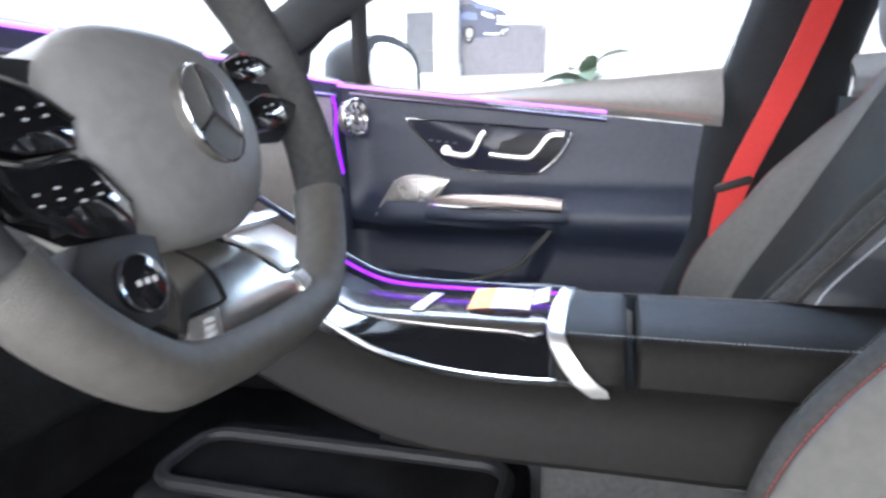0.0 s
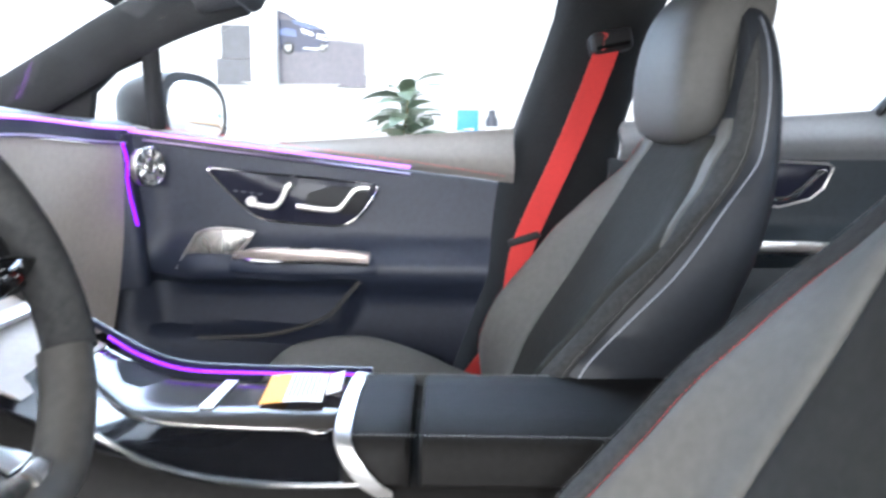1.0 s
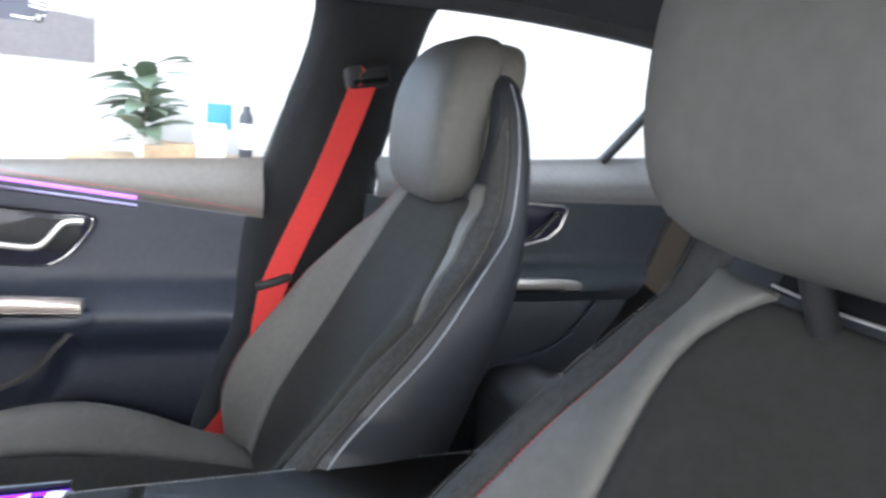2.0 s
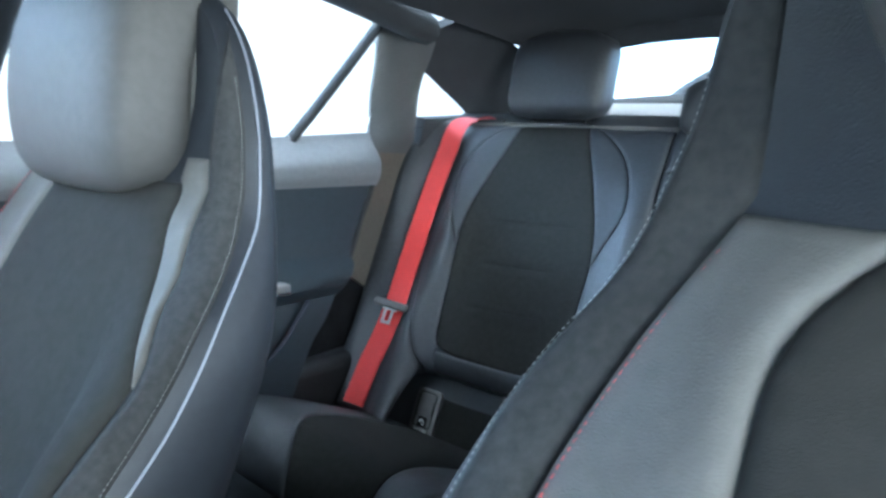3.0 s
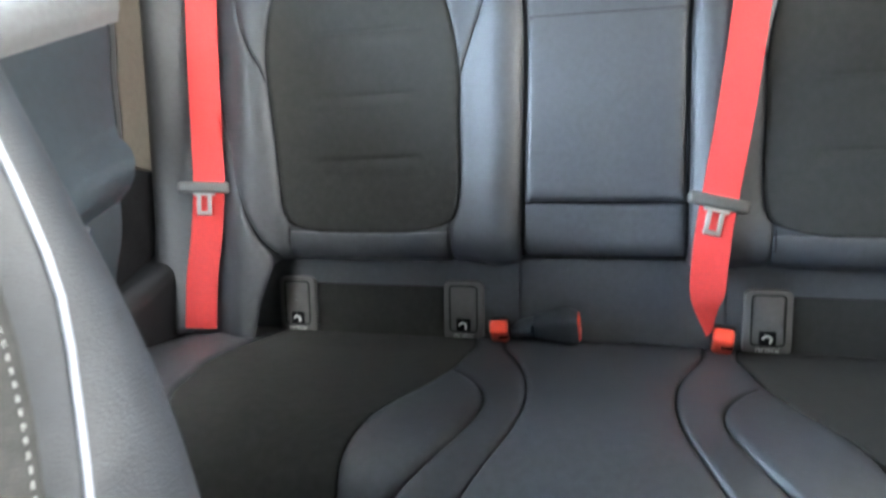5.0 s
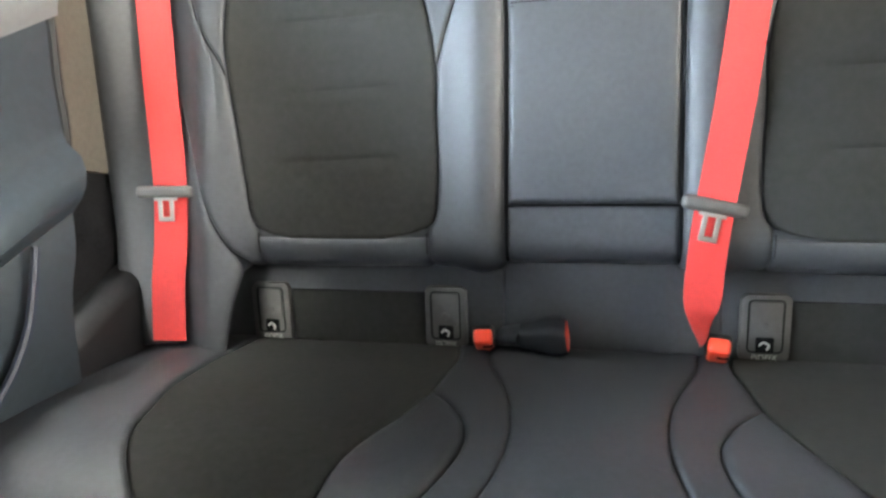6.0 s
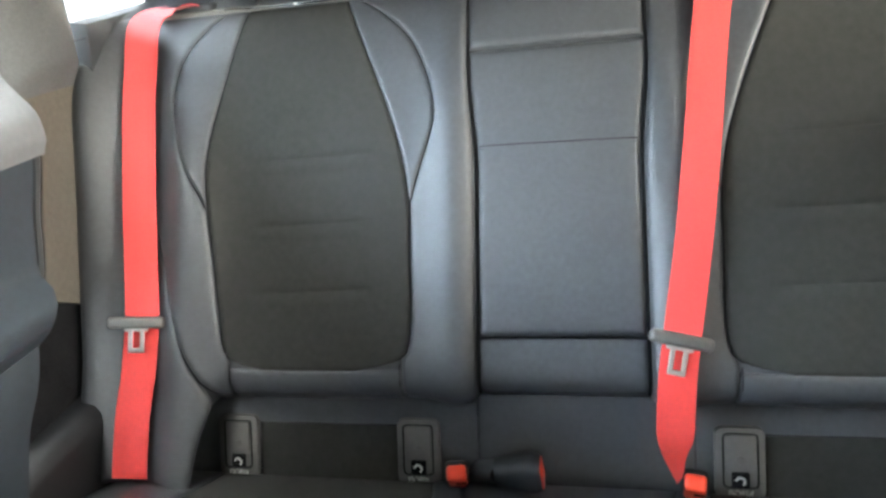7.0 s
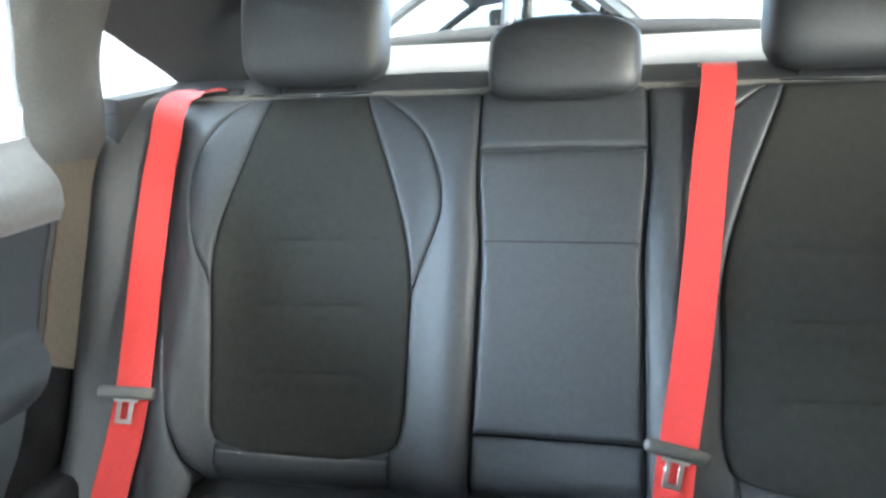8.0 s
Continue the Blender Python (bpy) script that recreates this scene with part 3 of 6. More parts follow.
part("step_line", tube([(0.690, 0.40, 0.545), (0.695, 0.30, 0.542), (0.70, 0.175, 0.534)], 0.004, 6), PLASTIC, door_f)
# lower pocket lip, coloured grey to paint the highlight along its edge
part("pocket_lip", tube([(0.692, 0.80, 0.383), (0.688, 0.70, 0.388), (0.684, 0.61, 0.40), (0.682, 0.51, 0.437), (0.682, 0.45, 0.50), (0.682, 0.42, 0.521), (0.684, 0.30, 0.522), (0.688, 0.17, 0.52)], 0.005, 8), GREY_SHADED, door_f, "door pocket edge coloured grey for its lit highlight")

door_r = thing("door_2", (0.74, -0.5, 0.1), "closed rear passenger door with dark lining and grey top", "car door", kind="structure")
belt2 = curve((-0.92, 0.918), (-0.7, 0.900), (-0.5, 0.885), (-0.13, 0.868))
brk2 = lambda y: 0.79 - 0.014 * (y + 0.45)
def rear_face(y, z):
    ledge = 0.046 * smooth((0.652 - z) / 0.040) * smooth((z - 0.555) / 0.030)
    return 0.73 - 0.014 * smooth((0.60 - z) / 0.10) - ledge * (0.75 + 0.25 * smooth((y + 0.80) / 0.15))
rear_edge = curve((0.1, -0.60), (0.3, -0.66), (0.45, -0.725), (0.50, -0.765), (0.555, -0.803), (0.585, -0.815), (0.615, -0.836), (0.72, -0.875), (0.80, -0.910), (0.9, -0.925))
part("lower_panel", thick(sheet([[(rear_face(y, z), y, z) for i in range(41) for y in [-0.11 + (rear_edge(0.10 + 0.69 * i / 40) + 0.11) * k / 40] for z in [0.10 + (brk2(y) - 0.095) * i / 40]] for k in range(41)]), 0.012, (1, 0, 0)), REARPANEL, door_r, "blue-black grained door lining")
part("upper_trim", thick(sheet([[(0.725 + 0.04 * smooth((t - 0.4) / 0.6) - 0.012 * smooth(t / 0.2), y, brk2(y) + 0.002 + t * (belt2(y) - brk2(y))) for t in [i / 12 for i in range(13)]] for y in [-0.13 - 0.795 * k / 40 for k in range(41)]]), 0.012), COOLGREY, door_r, "pale grey leather door top")
hs = [(-0.36, 0.792), (-0.48, 0.79), (-0.575, 0.786), (-0.588, 0.778), (-0.572, 0.735), (-0.545, 0.71), (-0.48, 0.692), (-0.40, 0.70), (-0.35, 0.75)]
rp = part("handle_bowl", plate([(-y, z) for y, z in hs], frame_axes((0.714, 0, 0), (0, -1, 0), (0, 0, 1)), 0.006, 0.001), SATIN, door_r, "satin black handle bowl")
part("surround", sweep([(0.711, y, z) for y, z in hs], ring(0.0026, 8), (1, 0, 0), True), SILVER, rp)
part("release_lever", tube([(0.704, -0.43, 0.715), (0.700, -0.49, 0.712), (0.699, -0.525, 0.74), (0.699, -0.55, 0.768), (0.702, -0.565, 0.77)], 0.006, 8), CHROME, rp, "chrome release lever")
rhd = part("pull_handle", sweep(dense([(0.675, -0.36, 0.612), (0.665, -0.45, 0.614), (0.668, -0.55, 0.612), (0.68, -0.62, 0.604)], 6), rrect(0.03, 0.02, 0.007), (1, 0, 0)), SILVER, door_r, "satin silver pull handle")
part("chrome_lip", tube([(0.66, -0.36, 0.600), (0.650, -0.45, 0.600), (0.653, -0.55, 0.599), (0.666, -0.62, 0.594)], 0.0035, 8), CHROME, rhd)
part("pocket_lip", tube([(0.70, -0.30, 0.40), (0.695, -0.5, 0.42), (0.697, -0.62, 0.47), (0.70, -0.70, 0.56)], 0.006, 8), PANEL, door_r)

# plain closed rear door lining on the driver side, unseen, added to shade the lower bench; the driver's door stands
# open, out of sight
tagged(finish(thick(sheet([[(-0.735 - 0.03 * smooth((z - 0.78) / 0.1), y, z) for z in [0.08 + 0.80 * i / 16 for i in range(17)]] for y in [-0.13 - 0.80 * k / 12 for k in range(13)]]), 0.03, (-1, 0, 0)), "wall_added_door_shade", PANEL), "unseen dark rear door lining added to shade the lower bench", "car door", kind="structure")
# body side behind the bench and bulkhead
for sx in (1, -1):
    tagged(finish(thick(sheet([[(sx * (0.86 - 0.03 * smooth((z - 0.6) / 0.3)), y, z) for z in [0.1 + 0.76 * i / 14 for i in range(15)]] for y in [-0.93 - 0.95 * k / 14 for k in range(15)]]), 0.03), "wall_quarter", LINING), "dark body side behind the rear door", "body side", kind="structure")
tagged(finish(thick(sheet([[(x, 1.3 + 0.0 * x, z) for x in (-0.8, 0, 0.8)] for z in (0.0, 0.4, 0.8)]), 0.02, (0, 1, 0)), "wall_firewall", CARPET), "black bulkhead behind the dashboard", "bulkhead", kind="structure")
tagged(finish(box(-0.80, 0.80, 1.34, 2.4, 0.25, 0.80, 0.08, 4), "bonnet", CARPAINT), "dark painted car bonnet", "bonnet", kind="structure")
for sx in (1, -1):
    tagged(finish(box(min(sx * 0.60, sx * 0.84), max(sx * 0.60, sx * 0.84), -1.3, -0.905, 0.06, 0.40, 0.03, 3), "trim_wheel_arch", PLASTIC), "black wheel arch cover beside the bench", "trim", kind="structure")
    tagged(finish(box(min(sx * 0.73, sx * 0.84), max(sx * 0.73, sx * 0.84), -0.93, -0.60, 0.06, 0.40, 0.03, 3), "trim_door_foot", PLASTIC), "black sill cover beside the bench", "trim", kind="structure")
for sx in (1, -1):
    sail = [(1.025, 0.83), (1.008, 0.918), (0.96, 0.962), (0.90, 0.988), (0.88, 1.02), (0.95, 1.03), (1.1, 0.96), (1.27, 0.87), (1.27, 0.81)]
    tagged(finish(plate([(-sx * y, z) for y, z in (sail if sx > 0 else sail[::-1])], frame_axes((sx * 0.728, 0, 0), (0, -sx, 0), (0, 0, 1)), 0.02, 0.003), "trim_sail_panel", PILLAR), "dark corner panel ahead of the small front window", "pillar", kind="structure")
for sx in (1, -1):
    tagged(finish(box(min(sx * 0.735, sx * 0.80), max(sx * 0.735, sx * 0.80), 0.965, 1.3, 0.02, 0.80, 0.01), "wall_kick_panel", CARPET), "black carpeted footwell side panel", "trim", kind="structure")


# ---- front seats ----
seat_c = curve((0.30, 0.125), (0.36, 0.115), (0.45, 0.085), (0.55, 0.045), (0.65, 0.0), (0.70, -0.025), (0.74, -0.043), (0.78, -0.060), (0.84, -0.092), (0.9, -0.130), (1.0, -0.147), (1.05, -0.155))
seat_k = curve((0.28, 0.155), (0.40, 0.170), (0.472, 0.150), (0.525, 0.119), (0.56, 0.091), (0.60, 0.059), (0.653, 0.020), (0.70, -0.026), (0.738, -0.062), (0.78, -0.103), (0.82, -0.125), (0.85, -0.142), (0.95, -0.155), (1.05, -0.155))
seat_p_slim = curve((0.28, 0.08), (0.42, 0.098), (0.54, 0.072), (0.597, 0.029), (0.668, -0.035), (0.70, -0.058), (0.752, -0.093), (0.78, -0.115), (0.82, -0.147), (0.887, -0.157), (0.965, -0.157), (1.023, -0.152), (1.05, -0.158))
seat_p = lambda h: seat_p_slim(h) - (0.0 if slim[0] else 0.0057 + 0.045 * (h - 0.7))
seat_w_full = curve((0.28, 0.258), (0.50, 0.270), (0.70, 0.270), (0.75, 0.262), (0.78, 0.252), (0.82, 0.234), (0.85, 0.228), (0.91, 0.220), (0.985, 0.198), (1.02, 0.17), (1.042, 0.12), (1.05, 0.06))
seat_dish = curve((0.45, 0.0), (0.5, 0.012), (0.6, 0.038), (0.7, 0.045), (0.8, 0.048), (0.85, 0.045), (0.9, 0.03), (1.0, 0.015))
dish = [0.7]   # how deep the middle of a seat is hollowed
seat_w_slim = curve((0.28, 0.258), (0.5, 0.27), (0.70, 0.262), (0.75, 0.25), (0.80, 0.230), (0.825, 0.214), (0.856, 0.199), (0.887, 0.188), (0.92, 0.178), (0.985, 0.165), (1.02, 0.14), (1.042, 0.10), (1.05, 0.06))
slim = [False]   # whether a seat has the narrower shoulders
seat_w = lambda h: seat_w_slim(h) if slim[0] else seat_w_full(h) - 0.0094 - 0.072 * (h - 0.7)
seat_q = curve((0.28, -0.03), (0.40, -0.075), (0.515, -0.125), (0.661, -0.175), (0.771, -0.197), (0.907, -0.200), (1.005, -0.188), (1.05, -0.170))


def seat_front(s, h):
    """Front face of a backrest about x = 0: lateral distance from its middle and height to a place."""
    w = seat_w(h)
    r = min(1.0, abs(s) / w)
    c, k, p = seat_c(h) - dish[0] * seat_dish(h), seat_k(h), seat_p(h)
    if r < 0.86:
        y = c + (k - c) * smooth((r - 0.52) / 0.34)
    else:
        t = (r - 0.86) / 0.14
        y = k + (p - k) * (1 - math.sqrt(max(0, 1 - t * t)))
    return Vector((math.copysign(min(abs(s), w), s), y, h))


def front_seat(X, Y, drop, raised, label):
    """A sports seat at X; Y moves it along the car, drop lowers its cushion, raised pulls its headrest up and forward."""
    t = thing("front_seat", (X, Y + 0.2, 0.06), label, "car seat", "front seats")
    at = Matrix.Translation((X, Y, 0))

    def piece(name, bm, material, label=""):
        return part(name, moved(bm, at), material, t, label)

    rows = []
    for i in range(56):
        h = 0.28 + 0.77 * i / 55
        w, q, p = seat_w(h), seat_q(h), seat_p(h)
        row = [seat_front(w * (k / 14 - 1), h) - Vector((0, 0.003, 0)) for k in range(29)]
        for k in range(1, 20):
            a = math.pi * k / 20
            row.append(Vector((w * 1.0 * math.copysign(abs(math.cos(a)) ** 0.55, math.cos(a)), p + (q - 0.02 - p) * math.sin(a) ** 0.6, h)))
        rows.append(row)
    piece("back_shell", sheet(rows, True, True), SHELL, "black leather backrest shell")
    top = 0.870 if raised else 0.852
    if raised:
        a_near = a_far = curve((0.33, 0.120), (0.6, 0.120), (0.80, 0.121), (0.83, 0.116), (top - 0.012, 0.096), (top, 0.08))
        b = b_near = curve((0.33, 0.213), (0.55, 0.217), (0.70, 0.209), (0.75, 0.202), (0.78, 0.194), (0.82, 0.177), (0.85, 0.161), (0.88, 0.143))
    else:
        a_near = curve((0.33, 0.240), (0.70, 0.240), (0.715, 0.231), (0.735, 0.209), (0.76, 0.182), (0.785, 0.166), (0.815, 0.153), (0.845, 0.147), (top, 0.140))
        a_far = curve((0.33, 0.130), (0.5, 0.135), (0.6, 0.136), (0.70, 0.127), (0.75, 0.114), (0.80, 0.100), (top, 0.082))
        b_near = curve((0.33, 0.2415), (0.70, 0.2415), (0.715, 0.238), (0.735, 0.225), (0.75, 0.211), (0.765, 0.204), (0.80, 0.186), (0.845, 0.178), (0.88, 0.168))
        b = curve((0.33, 0.234), (0.60, 0.240), (0.70, 0.238), (0.745, 0.225), (0.79, 0.204), (0.83, 0.190), (0.85, 0.180), (0.88, 0.155))
    e = curve((0.33, 0.252), (0.60, 0.252), (0.70, 0.249), (0.74, 0.243), (0.78, 0.238), (0.82, 0.224), (0.86, 0.214), (0.93, 0.203), (1.0, 0.175))
    wv_far = lambda v: min(e(v), seat_w(v) * 0.985)
    wv_near = wv_far if raised else lambda v: seat_w(v) * 0.995
    piece("insert", panel(seat_front, lambda v: -a_near(v), a_far, 0.33, top, (0, 1, 0.3), 14, 26, 0.005, 0.014), SUEDE, "black suede backrest insert")
    for sgn in (1, -1):
        b_s, wv = (b, wv_far) if sgn > 0 or raised else (b_near, wv_near)
        piece("side_panel", panel(seat_front, (lambda v: a_far(v)) if sgn > 0 else (lambda v: -b_s(v)), (lambda v: b_s(v)) if sgn > 0 else (lambda v: -a_near(v)), 0.33 if sgn > 0 or raised else 0.706, 0.875, (0, 1, 0.3), 8, 28, 0.006 if sgn > 0 or raised else 0.004, 0.010 if sgn > 0 or raised else 0.004), GREY_LIT, "pale grey leather bolster panel")
        piece("bolster", panel(seat_front, (lambda v: b_s(v)) if sgn > 0 else (lambda v: -wv(v)), (lambda v: wv(v)) if sgn > 0 else (lambda v: -b_s(v)), 0.33, 1.0, (0, 1, 0.3), 8, 36, 0.004, 0.007), BAND, "charcoal suede bolster edge")
        pipe = [(sgn * (seat_w(h) + 0.001), seat_p(h) - 0.006, h) for h in [0.40 + 0.0245 * k for k in range(26)]]
        if not raised:
            piece("piping", tube(pipe, 0.0012, 6, 2), PIPING, "pale piping along the shell")
        if sgn > 0 or raised:
            piece("red_stitching", dashes([seat_front(sgn * (b_s(h) - 0.005), h) + Vector((0, 0.0065, 0.001)) for h in [0.36 + 0.01 * k for k in range(51)]], 0.0003, 0.0026, 0.0022), THREAD)
        piece("pale_stitching", dashes([seat_front(sgn * (wv(h) - (0.004 if sgn > 0 or raised else 0.001)), h) + Vector((sgn * 0.0032, 0.0045, 0.001)) for h in [0.36 + 0.01 * k for k in range(60)]], 0.00021, 0.0021, 0.0019), PALE)
    # headrest
    def rest(y0, y1, w, z0, z1, lean, name, m, label, power=0.42):
        rows = []
        for i in range(19):
            u = i / 18
            f = (1 - abs(2 * u - 1) ** 3.4) ** (1 / 3.4)
            z = z0 + (z1 - z0) * (0.5 - 0.5 * math.cos(math.pi * u))
            uu = (z - z0) / (z1 - z0)
            f = max(0.25, (1 - abs(2 * uu - 1) ** 4.5) ** (1 / 2.6))
            yc = (y0 + y1) / 2 + 1.2 * raised - lean * (uu - 0.35) ** 2 * (1 if uu > 0.35 else 0)
            d = (y1 - y0) / 2
            ww = w * (0.96 + 0.04 * math.sin(math.pi * uu))
            rows.append([((-0.02 if raised else -0.0095) + ww * f ** 0.6 * math.copysign(abs(math.cos(a)) ** power, math.cos(a)), yc + d * f * math.copysign(abs(math.sin(a)) ** power, math.sin(a)), z + raised) for a in [2 * math.pi * k / 40 for k in range(40)]])
        return piece(name, sheet(rows, True, True), m, label)
    rest(-0.165, -0.075, 0.128, 0.848 if raised else 0.835, 1.082, 0.10, "headrest_cushion", GREY_SHADED, "pale grey leather headrest cushion")
    rest(-0.208, -0.145, 0.122, 0.862 if raised else 0.842, 1.075, 0.06, "headrest_back", GREY_SHADED, "pale grey headrest back", 0.35)
    # Black sheet laid on the shell; paints the recess and its shade.
    piece("headrest_collar", panel(seat_front, lambda v: -0.085, lambda v: 0.085, top + 0.004, 0.945, (0, 1, 0.3), 8, 8, 0.004, 0.006), SEAM, "black sheet in place of the shaded recess under the headrest")
    for dx in (-0.04, 0.04):
        piece("headrest_post", tube([(dx, -0.135, 0.83), (dx, -0.133 + 0.6 * raised, 0.86 + 0.5 * raised), (dx, -0.13 + raised, 0.90 + raised)], 0.008, 10), PLASTIC, "black headrest post")
    piece("collar_trim", tube([seat_front(x, z) + Vector((0, 0.004, 0.002)) for x, z in ((-0.084, top + 0.006), (-0.04, top + 0.003), (0, top + 0.003), (0.04, top + 0.003), (0.084, top + 0.006))], 0.0011, 6), SILVER)
    # seat cushion
    zc = curve((0.08, 0.30), (0.16, 0.325), (0.25, 0.345), (0.40, 0.368), (0.52, 0.375), (0.59, 0.36), (0.63, 0.31), (0.64, 0.26))
    zb = curve((0.08, 0.31), (0.20, 0.34), (0.30, 0.385), (0.40, 0.415), (0.50, 0.412), (0.58, 0.385), (0.63, 0.32), (0.64, 0.26))
    def cushion(s, y):
        s = max(-0.262, min(0.262, s))
        r = min(1, abs(s) / 0.262)
        z = zc(y) + (zb(y) - zc(y)) * smooth((r - 0.42) / 0.36)
        if r > 0.82:
            z -= 0.10 * (1 - math.sqrt(max(0, 1 - ((r - 0.82) / 0.18) ** 2)))
        return Vector((s, y, z - drop))
    rows = []
    for i in range(30):
        y = 0.085 + 0.553 * i / 29
        top = [cushion(0.262 * (k / 16 - 1), y) - Vector((0, 0, 0.003)) for k in range(33)]
        rows.append(top + [Vector((0.255, y, 0.16)), Vector((0.2, y, 0.14)), Vector((-0.2, y, 0.14)), Vector((-0.255, y, 0.16))])
    piece("cushion_base", sheet(rows, True, True), LEATHER, "dark leather seat base")
    piece("cushion_insert", panel(cushion, lambda v: -0.125, lambda v: 0.125, 0.12, 0.60, (0, 0, 1), 10, 20, 0.006, 0.014), SUEDE, "black suede seat insert")
    for sgn in (1, -1):
        piece("cushion_bolster", panel(cushion, (lambda v: 0.125) if sgn > 0 else (lambda v: -0.235), (lambda v: 0.235) if sgn > 0 else (lambda v: -0.125), 0.12, 0.615, (0, 0, 1), 10, 24, 0.006, 0.012), GREY_LIT, "beige-grey leather seat bolster")
    piece("seat_rail", box(-0.2, 0.2, 0.05, 0.55, 0.06, 0.15, 0.015), PLASTIC, "black seat mounting")
    return t


front_seat(0.3795, 0.0, 0.0, 0.0, "sports front passenger seat in grey leather and black suede")
slim[0], dish[0] = True, 0.15
front_seat(-0.395, 0.016, 0.09, 0.055, "sports driver seat in grey leather and black suede")


# ---- rear bench ----
def bench_y(z):
    return -0.907 - (z - 0.452) * 0.563


wrap = curve((0.45, 0.0), (0.54, 0.014), (0.76, 0.05), (0.85, 0.064), (0.95, 0.05))   # how far the outer edge turns forward


def bench(x, z, roll=1.0):
    """Front face of the rear backrest."""
    a = abs(x)
    bul = 0.016 * math.exp(-((a - 0.158) / 0.030) ** 2) * smooth((0.96 - z) / 0.2) - 0.006 * smooth((0.135 - a) / 0.015) + 0.034 * math.exp(-((a - 0.575) / 0.042) ** 2) * smooth((0.95 - z) / 0.25)
    pad = 0.006 * math.cos((a - 0.375) / 0.15 * 1.5) if 0.225 < a < 0.525 else 0
    roll_top = -0.04 * (1 - math.sqrt(max(0, 1 - smooth((z - 0.90) / 0.09) ** 2)))
    roll_low = -0.085 * (1 - math.sqrt(max(0, 1 - min(1, max(0, (0.452 - z) / 0.064)) ** 2))) * (1 - smooth((a - 0.53) / 0.04)) * roll
    side = -0.012 * smooth((a - 0.60) / 0.09) + (0.012 + wrap(z)) * smooth((a - 0.69) / 0.075)
    return Vector((x, bench_y(z) + bul + pad + roll_top + roll_low + side, z))


def bench_quilt(x, z):
    """The suede insert with its three pressed creases."""
    u = smooth((abs(x) - 0.275) / 0.03) * smooth((0.475 - abs(x)) / 0.03)
    dent = sum(0.0042 * math.exp(-((z - zz - 0.003 * math.sin(9 * x)) / 0.0045) ** 2) - 0.0016 * math.exp(-((z - zz + 0.011) / 0.007) ** 2) for zz in (0.735, 0.643, 0.552))
    return bench(x, z) - Vector((0, dent * u, 0))


def seam_on(f, z0, z1, sg, r=0.0015, n=36, out=0.0006):
    """A dark sewn seam along x = f(z) on the backrest."""
    return tube([bench(sg * f(z0 + (z1 - z0) * k / n), z0 + (z1 - z0) * k / n) + Vector((0, out, 0)) for k in range(n + 1)], r, 6, 2)


rear = thing("rear_bench", (0, -0.75, 0.06), "dark leather and suede rear bench seat", "car seat")
rows = []
for i in range(56):
    z = 0.388 + 0.602 * i / 55
    bw = 0.776 - 0.06 * smooth((z - 0.92) / 0.07)
    rows.append([bench(-bw + 2 * bw * k / 110, z) - Vector((0, 0.004, 0)) for k in range(111)])
part("backrest", thick(sheet(rows), 0.05, (0, -1, -0.5)), LEATHER, rear, "dark leather rear backrest")
# Black sheet added behind the gap so that it stays as dark as shade.
part("gap_black_sheet", thick(sheet([[(x, -0.985, z) for x in (-0.76, 0, 0.76)] for z in (0.20, 0.46)]), 0.01, (0, -1, 0)), PLASTIC, rear, "black sheet added to keep the gap under the backrest dark")
pad_o = curve((0.447, 0.40), (0.449, 0.444), (0.453, 0.481), (0.460, 0.505), (0.480, 0.519), (0.516, 0.525), (0.592, 0.535), (0.672, 0.546), (0.721, 0.550), (0.781, 0.546), (0.870, 0.525), (0.953, 0.497))
pad_i = curve((0.447, 0.34), (0.450, 0.30), (0.455, 0.262), (0.462, 0.238), (0.476, 0.225), (0.518, 0.220), (0.604, 0.222), (0.664, 0.223), (0.726, 0.233), (0.782, 0.251), (0.841, 0.274), (0.893, 0.297), (0.953, 0.323))
wing_o = curve((0.670, 0.548), (0.70, 0.560), (0.738, 0.585), (0.772, 0.607), (0.816, 0.621), (0.861, 0.618), (0.903, 0.596), (0.930, 0.569), (0.953, 0.535))
wing_i = curve((0.665, 0.222), (0.711, 0.207), (0.750, 0.192), (0.783, 0.183), (0.815, 0.186), (0.857, 0.201), (0.896, 0.224), (0.93, 0.262), (0.953, 0.30))
bol_o = curve((0.28, 0.562), (0.30, 0.558), (0.36, 0.547), (0.39, 0.537), (0.411, 0.532), (0.442, 0.550), (0.484, 0.574), (0.528, 0.596), (0.589, 0.622), (0.620, 0.638), (0.70, 0.664), (0.80, 0.675), (0.955, 0.67))
